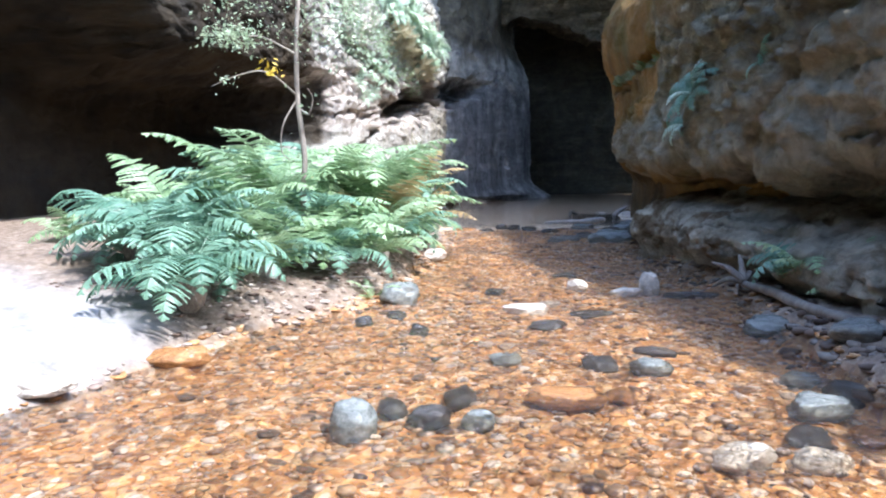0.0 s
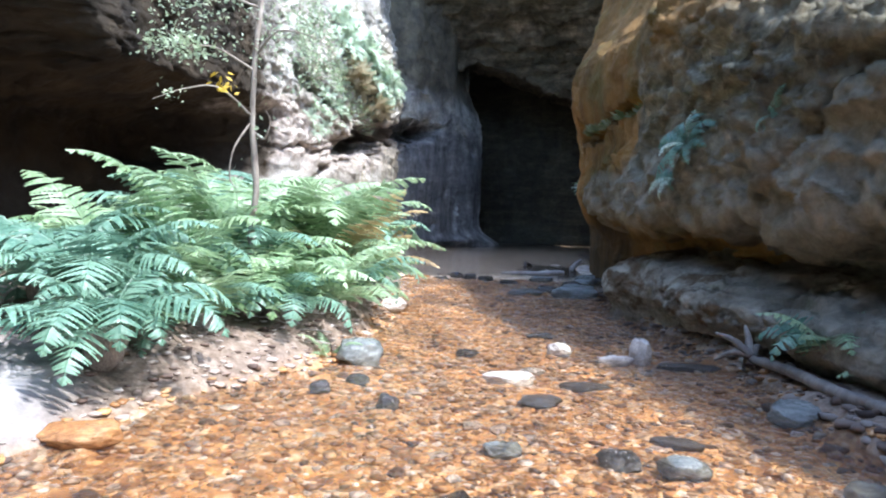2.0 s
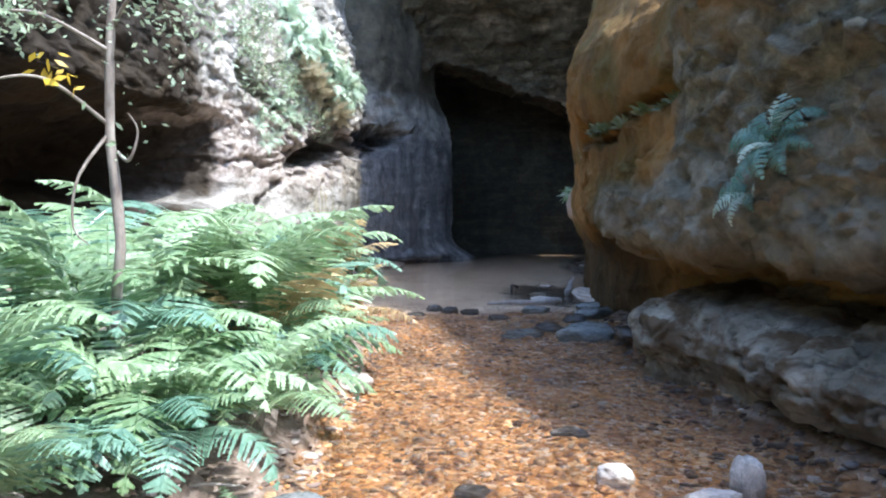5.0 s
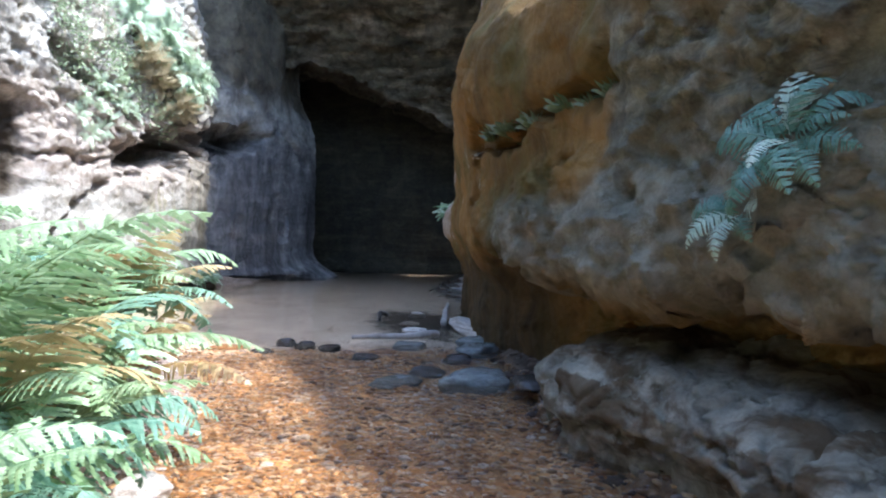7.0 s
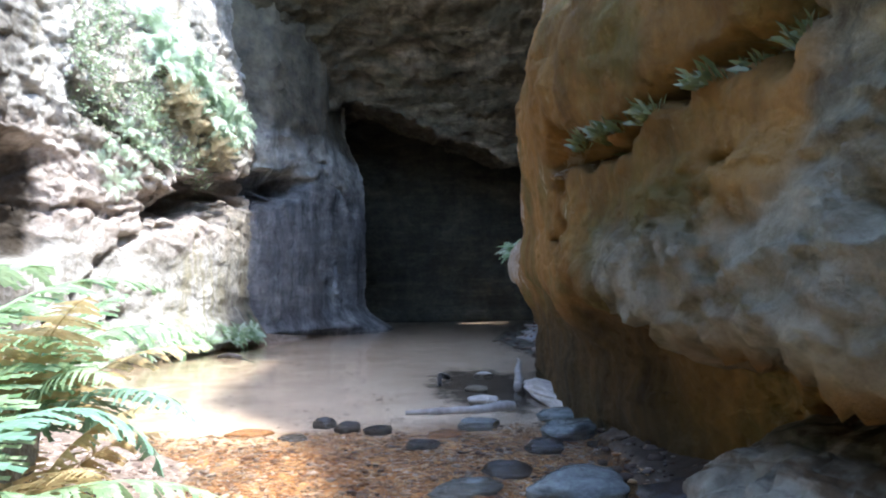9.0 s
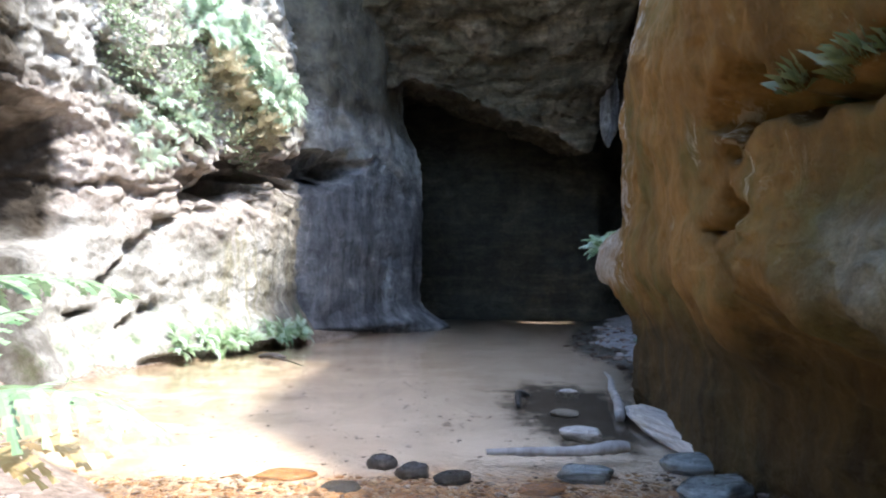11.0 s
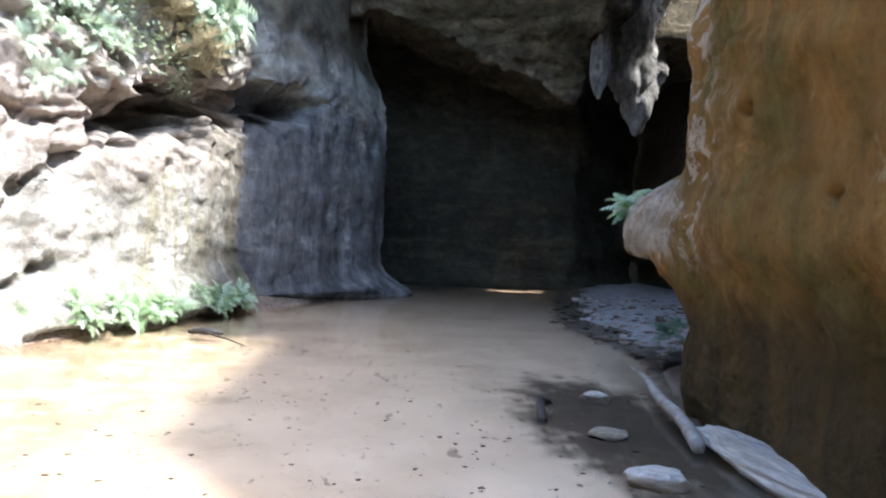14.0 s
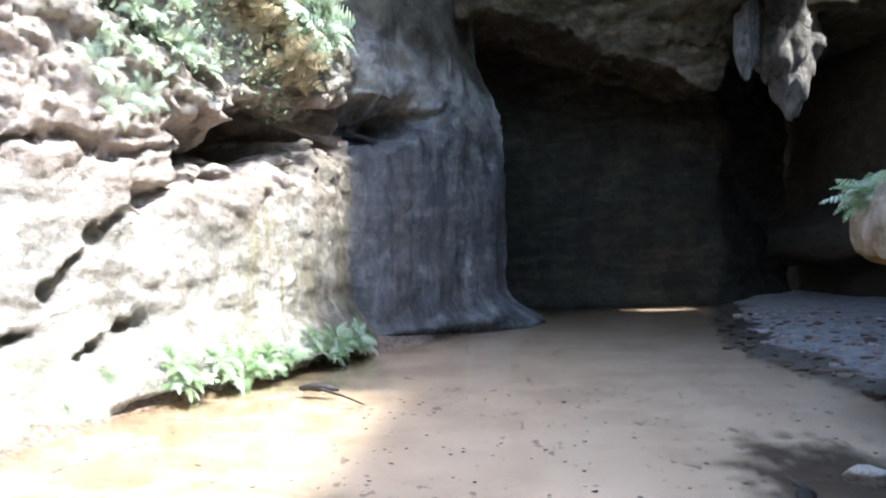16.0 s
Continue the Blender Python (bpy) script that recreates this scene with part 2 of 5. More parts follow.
def make_rock_pillar():
    m, n, l, b, col = rock_base("streaked_grey_rock", (0.11, 0.112, 0.116), (0.26, 0.26, 0.26), (0.50, 0.48, 0.43), streak=0.7, stain=(0.045, 0.043, 0.045), rough=0.5, joints=0.25, drop=(0.9, 0.9, 0.16))
    wash = tex_noise(n, l, 2.3, 7, 0.65, (0.55, 0.55, 0.12), 0.9)
    col = mix(n, l, 0.9, col, ramp(n, l, wash, ((0.36, (0.42, 0.42, 0.42)), (0.5, (0.95, 0.95, 0.95)), (0.64, (1.7, 1.65, 1.55)))), "MULTIPLY")
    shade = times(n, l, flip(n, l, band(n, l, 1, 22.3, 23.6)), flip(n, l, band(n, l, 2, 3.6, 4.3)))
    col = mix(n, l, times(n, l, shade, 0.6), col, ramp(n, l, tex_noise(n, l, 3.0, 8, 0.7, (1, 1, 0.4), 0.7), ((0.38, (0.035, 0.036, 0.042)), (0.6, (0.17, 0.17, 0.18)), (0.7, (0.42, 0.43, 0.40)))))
    cap = times(n, l, times(n, l, band(n, l, 2, 4.1, 4.5), ramp(n, l, tex_noise(n, l, 1.5, 6, 0.65), ((0.42, (0, 0, 0)), (0.58, (1, 1, 1))))), 0.6)
    col = mix(n, l, cap, col, ramp(n, l, tex_noise(n, l, 2.4, 8, 0.7), ((0.32, (0.20, 0.19, 0.15)), (0.55, (0.55, 0.52, 0.45)), (0.7, (0.68, 0.65, 0.58)))))
    # Above z 5 the roof's shade is put in as dark brown.
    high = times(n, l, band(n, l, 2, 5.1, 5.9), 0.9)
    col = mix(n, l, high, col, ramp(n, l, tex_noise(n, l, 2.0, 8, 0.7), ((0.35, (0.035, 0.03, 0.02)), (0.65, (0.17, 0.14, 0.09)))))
    finish(n, l, b, col)
    return m


ROCK_PILLAR = make_rock_pillar()
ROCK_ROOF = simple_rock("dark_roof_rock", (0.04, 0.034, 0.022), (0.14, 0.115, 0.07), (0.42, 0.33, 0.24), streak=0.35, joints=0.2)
# The cave's deep shade is put into this near-black rock colour.
ROCK_CAVE = simple_rock("shaded_cave_rock", (0.025, 0.023, 0.015), (0.06, 0.054, 0.035), (0.12, 0.105, 0.07), streak=0.3, stain=(0.01, 0.01, 0.01), rough=0.6, joints=0.0, drop=(0.7, 0.7, 0.12))
ROCK_HANG = simple_rock("pale_hanging_rock", (0.12, 0.11, 0.10), (0.30, 0.28, 0.26), (0.52, 0.50, 0.47), streak=0.6, stain=(0.05, 0.045, 0.04))
STONE_GREY = simple_rock("wet_grey_stone", (0.10, 0.11, 0.105), (0.21, 0.22, 0.205), (0.37, 0.37, 0.34), rough=0.26, streak=0.1, joints=0.0, relief=0.1)
STONE_PALE = simple_rock("pale_stone", (0.42, 0.36, 0.30), (0.56, 0.50, 0.44), (0.68, 0.63, 0.57), rough=0.6, streak=0.05, joints=0.0, relief=0.1)
STONE_DARK = simple_rock("wet_dark_stone", (0.035, 0.032, 0.03), (0.07, 0.06, 0.055), (0.13, 0.11, 0.10), rough=0.22, streak=0.1, joints=0.0, relief=0.1)
STONE_RUST = simple_rock("rust_stone", (0.26, 0.11, 0.04), (0.40, 0.19, 0.07), (0.52, 0.29, 0.13), rough=0.2, streak=0.1, joints=0.0, relief=0.1)
for wet in (STONE_GREY, STONE_DARK, STONE_RUST):
    wet.node_tree.nodes["Principled BSDF"].inputs["Specular IOR Level"].default_value = 0.6


def make_ground():
    m, n, l, b = material("stream_ground", 0.8, 0.3)
    at = n.new("ShaderNodeAttribute")
    at.attribute_name = "region"
    sp = n.new("ShaderNodeSeparateColor")
    l.new(at.outputs["Color"], sp.inputs[0])
    vor = n.new("ShaderNodeTexVoronoi")
    vor.inputs["Scale"].default_value = 26
    tc = n.new("ShaderNodeTexCoord")
    l.new(tc.outputs["Object"], vor.inputs["Vector"])
    cell = n.new("ShaderNodeSeparateColor")
    l.new(vor.outputs["Color"], cell.inputs[0])
    bed = ramp(n, l, cell.outputs[0], ((0.0, (0.14, 0.06, 0.025)), (0.25, (0.36, 0.17, 0.06)), (0.55, (0.43, 0.22, 0.08)), (0.8, (0.49, 0.31, 0.15)), (1.0, (0.54, 0.45, 0.37))))
    patch = tex_noise(n, l, 1.3, 6, 0.6)
    bed = mix(n, l, 0.7, bed, ramp(n, l, patch, ((0.35, (0.62, 0.55, 0.48)), (0.65, (1.4, 1.34, 1.24)))), "MULTIPLY")
    grit = tex_noise(n, l, 60, 4, 0.7)
    sand = ramp(n, l, tex_noise(n, l, 1.0, 7, 0.6), ((0.3, (0.58, 0.47, 0.375)), (0.6, (0.74, 0.62, 0.51))))
    leaf = ramp(n, l, tex_noise(n, l, 7, 3, 0.5, (1, 0.45, 1)), ((0.66, (0, 0, 0)), (0.70, (1, 1, 1))))
    sand = mix(n, l, times(n, l, leaf, 0.55), sand, (0.12, 0.085, 0.06))
    algae = ramp(n, l, tex_noise(n, l, 1.5, 7, 0.7, (1, 1, 1), 0.6), ((0.38, (0, 0, 0)), (0.54, (1, 1, 1))))
    sand = mix(n, l, times(n, l, times(n, l, algae, flip(n, l, band(n, l, 0, -2.4, -0.9))), 0.85), sand, (0.21, 0.17, 0.11))
    # Left pool sand darkened to offset the strong sun on it.
    sun_dim = times(n, l, flip(n, l, band(n, l, 0, -2.1, -0.7)), ramp(n, l, tex_noise(n, l, 0.9, 6, 0.6), ((0.3, (0.35, 0.35, 0.35)), (0.6, (1, 1, 1)))))
    sand = mix(n, l, times(n, l, sun_dim, 0.5), sand, (0.25, 0.215, 0.17))
    soil = ramp(n, l, tex_noise(n, l, 13, 8, 0.7), ((0.3, (0.07, 0.05, 0.035)), (0.5, (0.19, 0.14, 0.105)), (0.7, (0.32, 0.26, 0.21))))
    white = ramp(n, l, tex_noise(n, l, 5, 7, 0.65), ((0.3, (0.17, 0.158, 0.155)), (0.6, (0.36, 0.345, 0.34))))
    col = mix(n, l, sp.outputs[0], bed, sand)
    col = mix(n, l, sp.outputs[1], col, soil)
    col = mix(n, l, sp.outputs[2], col, white)
    # Alpha blackens the silty puddle and paints shade under the right wall.
    col = mix(n, l, at.outputs["Alpha"], col, ramp(n, l, tex_noise(n, l, 6, 7, 0.7), ((0.35, (0.022, 0.016, 0.011)), (0.7, (0.075, 0.055, 0.04)))))
    col = mix(n, l, 0.5, col, ramp(n, l, grit, ((0.3, (0.7, 0.7, 0.7)), (0.7, (1.2, 1.2, 1.2)))), "MULTIPLY")
    finish(n, l, b, col)
    bump(n, l, b, grit, 0.4, 0.01, bump(n, l, b, tex_noise(n, l, 12, 6, 0.7), 0.5, 0.03))
    return m


def make_water():
    m = bpy.data.materials.new("tea_coloured_water")
    m.use_nodes = True
    n, l = m.node_tree.nodes, m.node_tree.links
    n.remove(n["Principled BSDF"])
    clear, gloss, fres, mx = n.new("ShaderNodeBsdfTransparent"), n.new("ShaderNodeBsdfGlossy"), n.new("ShaderNodeFresnel"), n.new("ShaderNodeMixShader")
    clear.inputs[0].default_value = (1.0, 0.96, 0.88, 1)
    ro = n.new("ShaderNodeMapRange")
    ro.inputs["To Min"].default_value, ro.inputs["To Max"].default_value = 0.27, 0.03
    l.new(ro.outputs[0], gloss.inputs["Roughness"])
    fres.inputs["IOR"].default_value = 1.4
    calm = band(n, l, 1, 9.6, 11.2)
    l.new(calm, ro.inputs["Value"])
    wave = tex_noise(n, l, 10, 4, 0.6, (1, 0.75, 1), 1.2)
    k = n.new("ShaderNodeBump")
    k.inputs["Distance"].default_value = 0.14
    st = n.new("ShaderNodeMapRange")
    st.inputs["To Min"].default_value, st.inputs["To Max"].default_value = 0.9, 0.05
    l.new(calm, st.inputs["Value"])
    riffle = ramp(n, l, tex_noise(n, l, 1.6, 5, 0.6, (1, 0.6, 1)), ((0.38, (0.3, 0.3, 0.3)), (0.58, (1, 1, 1))))
    l.new(times(n, l, st.outputs[0], riffle), k.inputs["Strength"])
    l.new(wave, k.inputs["Height"])
    l.new(k.outputs[0], gloss.inputs["Normal"])
    l.new(k.outputs[0], fres.inputs["Normal"])
    l.new(fres.outputs[0], mx.inputs[0])
    l.new(clear.outputs[0], mx.inputs[1])
    l.new(gloss.outputs[0], mx.inputs[2])
    l.new(mx.outputs[0], n["Material Output"].inputs[0])
    return m


def leaf_material(name, low, high, back=0.35):
    m, n, l, b = material(name, 0.36, 0.5)
    info = n.new("ShaderNodeObjectInfo")
    geo = n.new("ShaderNodeNewGeometry")
    t = tex_noise(n, l, 6, 3, 0.6)
    a = mix(n, l, info.outputs["Random"], low, high)
    a = mix(n, l, 0.5, a, ramp(n, l, geo.outputs["Random Per Island"], ((0, low), (1, high))))
    a = mix(n, l, 0.5, a, ramp(n, l, t, ((0.3, (0.7, 0.7, 0.7)), (0.7, (1.2, 1.2, 1.2)))), "MULTIPLY")
    finish(n, l, b, a)
    tr, mx = n.new("ShaderNodeBsdfTranslucent"), n.new("ShaderNodeMixShader")
    l.new(a, tr.inputs[0])
    mx.inputs[0].default_value = back
    l.new(b.outputs[0], mx.inputs[1])
    l.new(tr.outputs[0], mx.inputs[2])
    l.new(mx.outputs[0], n["Material Output"].inputs[0])
    return m


def plain(name, low, high, scale=12, rough=0.8, squash=(1, 1, 1)):
    m, n, l, b = material(name, rough, 0.3)
    t = tex_noise(n, l, scale, 7, 0.65, squash)
    finish(n, l, b, ramp(n, l, t, ((0.3, low), (0.7, high))))
    bump(n, l, b, t, 0.4, 0.01)
    return m


GROUND = make_ground()
WATER = make_water()
FERN_TEAL = leaf_material("blue_green_fern", (0.065, 0.155, 0.095), (0.27, 0.42, 0.30), 0.35)
FERN_GREEN = leaf_material("fresh_green_fern", (0.11, 0.21, 0.075), (0.46, 0.58, 0.35), 0.4)
FERN_BROWN = leaf_material("dry_brown_fern", (0.42, 0.26, 0.12), (0.58, 0.46, 0.24), 0.4)
LEAF_SMALL = leaf_material("small_shrub_leaf", (0.26, 0.35, 0.20), (0.52, 0.59, 0.42))
LEAF_YELLOW = leaf_material("yellow_leaf", (0.50, 0.33, 0.03), (0.70, 0.50, 0.06))
GRASS = leaf_material("grass_blade", (0.10, 0.13, 0.04), (0.27, 0.27, 0.12))
# Whitish leaf colour carries the glare of sunlit fronds.
FERN_PALE = leaf_material("sun_bright_fern", (0.42, 0.54, 0.38), (0.68, 0.77, 0.62), 0.4)
DRY = leaf_material("dry_hanging_frond", (0.42, 0.36, 0.23), (0.62, 0.56, 0.40))
BARK = plain("mottled_grey_bark", (0.13, 0.10, 0.08), (0.36, 0.32, 0.27), 14, 0.85, (1, 1, 0.4))
DRIFT = plain("bleached_driftwood", (0.20, 0.17, 0.15), (0.42, 0.38, 0.34), 10, 0.8, (1, 1, 0.3))
DRIFT_WET = plain("wet_black_wood", (0.02, 0.018, 0.016), (0.07, 0.06, 0.055), 10, 0.3)
DRIFT_DAMP = plain("damp_grey_wood", (0.09, 0.075, 0.065), (0.24, 0.21, 0.18), 10, 0.6, (1, 1, 0.3))


# ---- building helpers ----
def link_mesh(name, verts, faces, mat, parent=None, smooth=True):
    me = bpy.data.meshes.new(name)
    me.from_pydata([tuple(map(float, v)) for v in verts], [], faces)
    if mat:
        me.materials.append(mat)
    if smooth:
        me.shade_smooth()
    ob = new(name, me)
    ob.parent = parent
    return ob


def part(name, bm, mat, parent, label=""):
    me = bpy.data.meshes.new(name)
    bm.to_mesh(me)
    bm.free()
    me.materials.append(mat)
    me.shade_smooth()
    ob = new(name, me)
    ob.parent = parent
    if label:
        ob["label"] = label
    return ob


def step(a, b, x):
    t = np.clip((np.asarray(x, float) - a) / (b - a), 0, 1)
    return t * t * (3 - 2 * t)


def knots(table):
    ks = sorted(table)
    return [k for k, _ in ks], [v for _, v in ks]


def along(table, x):
    return np.interp(x, *knots(table))


def smooth_path(points, count, passes=12, focus=None):
    p = np.array(points, float)
    s = np.r_[0, np.cumsum(np.hypot(*np.diff(p, axis=0).T))]
    t = np.linspace(0, s[-1], count)
    if focus:
        d = np.linspace(0, s[-1], 4000)
        w = np.cumsum(1 + (focus[2] - 1) * step(focus[0] - 2, focus[0], d) * (1 - step(focus[1], focus[1] + 2, d)))
        t = np.interp(np.linspace(w[0], w[-1], count), w, d)
    q = np.c_[np.interp(t, s, p[:, 0]), np.interp(t, s, p[:, 1])]
    for _ in range(passes):
        q[1:-1] = 0.25 * q[:-2] + 0.5 * q[1:-1] + 0.25 * q[2:]
    return q


def roughen(P, out, big, beds, fine, seed=0.0, ledge=0.0, joints=0.0, crease=0.0, calm=-9.0, chunk=0.0):
    """Moves a grid of places along their normals by rock-like noise."""
    du, dv = np.gradient(P, axis=0), np.gradient(P, axis=1)
    N = np.cross(du, dv)
    N /= np.linalg.norm(N, axis=2, keepdims=True) + 1e-9
    N *= out
    h = np.zeros(P.shape[:2])
    for i in range(P.shape[0]):
        for j in range(P.shape[1]):
            x, y, z = P[i, j]
            a = noise.fractal((x * 0.5 + seed, y * 0.5, z * 0.7), 0.9, 2.1, 4)
            c = noise.noise((x * 0.5 + seed, y * 0.5 + 7, z * 2.6 + 1.5 * a))
            f = noise.fractal((x * 2.6, y * 2.6 + seed, z * 3.4), 0.8, 2.2, 4)
            ridge = 1 - abs(noise.noise((x * 1.1 + 5, y * 1.1 + seed, z * 1.6))) * 2.2
            k = z * 1.25 + 0.55 * a + 0.3 * noise.noise((x * 0.35, y * 0.35 + seed, 3.0)) + 0.08 * f
            saw = k - math.floor(k)
            near = noise.voronoi((x * 0.8 + seed + 0.25 * f, y * 0.8 + 0.25 * f, z * 1.25))[0]
            joint = math.exp(-((near[1] - near[0]) / 0.045) ** 2) if near[1] - near[0] < 0.15 else 0.0
            plate = 0.0
            if chunk:
                dist, spots = noise.voronoi((x * 1.5 + seed + 0.22 * f, y * 1.5 + 0.22 * c, z * 2.6 + 0.3 * f))[:2]
                plate = noise.noise(spots[0] * 7.3) - 0.55 * math.exp(-((dist[1] - dist[0]) / 0.06) ** 2)
            scallop = noise.turbulence((x * 0.9 + seed, y * 0.9, z * 1.5), 4, True) if crease else 0.0
            h[i, j] = chunk * plate - crease * scallop * (0.2 + 0.8 * min(1.0, max(0.0, (z - calm) / 0.8))) + ledge * saw ** 3 * max(0.0, 0.4 + 0.9 * noise.noise((x * 0.6, y * 0.6, math.floor(k) * 3.7 + seed))) + big * a + beds * c - joints * joint * max(0.0, 0.35 + noise.noise((x * 0.4, y * 0.4, z * 0.4 + seed))) + fine * (f - 0.5 * max(0.0, ridge - 0.72) * 3)
    return P + N * h[..., None]


def grid_mesh(name, P, mat, flipped=False, parent=None):
    nu, nv = P.shape[:2]
    k = np.arange(nu * nv).reshape(nu, nv)
    f = np.stack([k[:-1, :-1], k[1:, :-1], k[1:, 1:], k[:-1, 1:]], -1).reshape(-1, 4)
    if flipped:
        f = f[:, ::-1]
    return link_mesh(name, P.reshape(-1, 3).tolist(), f.tolist(), mat, parent)


TABLE = np.random.RandomState(4).rand(97, 97)


def field(s, z, scale):
    """Smooth random values in -0.5 to 0.5 over a wall's own (s, z)."""
    u, v = np.asarray(s * scale, float) + 311.7, np.asarray(z * scale, float) + 173.3
    i, j = np.floor(u).astype(int), np.floor(v).astype(int)
    p, q = u - i, v - j
    p, q = p * p * (3 - 2 * p), q * q * (3 - 2 * q)
    i, j = i % 96, j % 96
    return (TABLE[i, j] * (1 - p) + TABLE[i + 1, j] * p) * (1 - q) + (TABLE[i, j + 1] * (1 - p) + TABLE[i + 1, j + 1] * p) * q - 0.5


def crack(s, z, a, b, width, depth):
    """How deep a jagged crack from a to b, in the wall's own (s, z), is cut at each place."""
    ax, az, bx, bz = *a, *b
    dx, dz = bx - ax, bz - az
    t = np.clip(((s - ax) * dx + (z - az) * dz) / (dx * dx + dz * dz), 0, 1)
    d = np.hypot(s - ax - t * dx + 0.14 * field(s, z, 4.3), z - az - t * dz + 0.30 * field(s, z + 9, 1.9) + 0.10 * field(s, z, 7.0))
    wide = width * (1.1 + 1.1 * field(s, z, 5.1)) * (1.25 - 0.5 * t)
    return depth * np.exp(-(d / np.maximum(wide, 0.035)) ** 2.2)


def wall_grid(path, side, levels, depth, plateau):
    """A cliff over a line on the plan: depth() says how far it lies behind that line; the top runs back as a plateau."""
    t = np.gradient(path, axis=0)
    t /= np.linalg.norm(t, axis=1, keepdims=True)
    back = np.c_[-t[:, 1], t[:, 0]] * side
    S, Z = np.meshgrid(path[:, 1], levels, indexing="ij")
    D = depth(S, Z, np.arange(len(path))[:, None] / (len(path) - 1))
    P = np.stack([path[:, :1] + back[:, :1] * D, path[:, 1:] + back[:, 1:] * D, Z], -1)
    return P, back, D


def with_plateau(P, back, runs, rise=0.06, share=1.0):
    extra = []
    for r in runs:
        q = P[:, -1].copy()
        q[:, 0] += back[:, 0] * r * share
        q[:, 1] += back[:, 1] * r * share
        q[:, 2] += rise * r
        extra.append(q[:, None])
    return np.concatenate([P] + extra, axis=1)


# ---- cliffs ----
LEFT_LINE = [(-7.5, -14), (-6.6, -4), (-6, 2), (-5.5, 8.5), (-5.0, 13.5), (-4.65, 15.8), (-3.5, 18.2), (-2.3, 20.5), (-2.1, 21.6), (-2.9, 22.6)]


def left_depth(y, z, u):
    lip = along([(-14, 6.2), (4, 6.2), (6.3, 5.2), (8.4, 3.6), (12, 3.75), (15.8, 4.05), (30, 4.0)], y)
    low = 3.6 * (1 - step(12.7, 14.3, y))
    high = 3.6 * (1 - step(14.2, 16.1, y))
    w = step(1.7, 2.3, z)
    deep = low * (1 - w) + high * w
    d = deep * step(lip, lip - 0.9, z) ** 0.7
    d -= 0.45 * step(1.0, 0.0, z) * step(11.5, 13.5, y)
    d -= 0.10 * np.exp(-((z - 5.2) / 1.3) ** 2) * step(10, 19, y)
    d += 0.16 * np.maximum(z - 6.0, 0) ** 1.1
    d += 0.32 * step(0.17, 0.05, z) * step(16.4, 17.2, y)
    d += crack(y, z, (18.2, 3.0), (19.6, 3.55), 0.20, 1.3) + crack(y, z, (19.3, 3.5), (21.5, 3.9), 0.30, 2.4) + crack(y, z, (16.2, 4.9), (18.5, 3.9), 0.07, 0.5) + crack(y, z, (18.0, 5.9), (20.6, 4.7), 0.06, 0.4)
    d += crack(y, z, (18.9, 3.1), (19.9, 3.0), 0.16, 0.4)
    d += crack(y, z, (16.3, 1.35), (17.4, 2.3), 0.05, 0.35) + crack(y, z, (17.4, 2.3), (18.6, 2.75), 0.05, 0.4)
    d += crack(y, z, (16.6, 0.65), (17.3, 1.0), 0.06, 0.4) + crack(y, z, (15.7, 0.75), (16.1, 0.9), 0.06, 0.35)
    d += crack(y, z, (15.0, 2.75), (18.4, 3.05), 0.05, 0.25)
    return d


lp = smooth_path(LEFT_LINE, 640, 14, (28, 40, 5))
P, back, D = wall_grid(lp, 1, np.r_[np.linspace(-0.5, 7.5, 200), np.linspace(7.7, 10.5, 22)], left_depth, None)
calm_foot = step(2.2, 3.2, P[..., 2])[..., None]
smooth = roughen(P, 1, 0.09, 0.03, 0.04, 3.1, 0.02, 0.0, 0.08, 3.2, 0.02)
P = smooth + (roughen(P, 1, 0.09, 0.04, 0.085, 3.1, 0.07, 0.0, 0.08, 3.2, 0.12) - smooth) * calm_foot
P = with_plateau(P, back, (0.6, 1.6, 4, 9, 20, 45))
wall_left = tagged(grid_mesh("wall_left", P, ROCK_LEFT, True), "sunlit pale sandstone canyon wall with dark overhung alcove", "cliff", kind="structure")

PILLAR_LINE = [(-4.2, 20.9), (-2.6, 21.2), (-1.5, 21.8), (-0.4, 23.6), (0.55, 25.3), (0.95, 26.1), (0.85, 27.0), (0.5, 27.8), (0.0, 28.3)]


def pillar_depth(y, z, u):
    d = -0.75 * step(0.9, -0.1, z) ** 1.6 * step(21.5, 26, y) * (1 - step(26.6, 28, y)) - 0.15 * step(0.5, 0.0, z) + 0.35 * step(0.16, 0.06, z) * (1 - step(24.2, 25.5, y))
    d += 0.7 * step(4.4, 6.6, z) * step(23.8, 25.6, y)
    d += crack(y, z, (20.9, 3.7), (22.6, 4.15), 0.26, 1.1) + crack(y, z, (22.6, 4.05), (23.6, 4.5), 0.07, 0.4) + crack(y, z, (23.6, 4.5), (24.6, 4.35), 0.05, 0.3) + crack(y, z, (24.6, 4.35), (25.4, 3.6), 0.05, 0.3)
    d += crack(y, z, (24.0, 1.3), (24.05, 1.9), 0.10, 0.15) + crack(y, z, (24.3, 1.4), (24.35, 1.9), 0.09, 0.15)
    return d


pp = smooth_path(PILLAR_LINE, 260, 6)
P, back, D = wall_grid(pp, 1, np.linspace(-0.5, 9.5, 130), pillar_depth, None)
P = roughen(P, 1, 0.08, 0.02, 0.035, 9.4, 0.02, 0.0, 0.10, 3.9, 0.03)
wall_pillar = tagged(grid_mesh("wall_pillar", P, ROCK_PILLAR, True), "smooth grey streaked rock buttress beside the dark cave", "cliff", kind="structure")

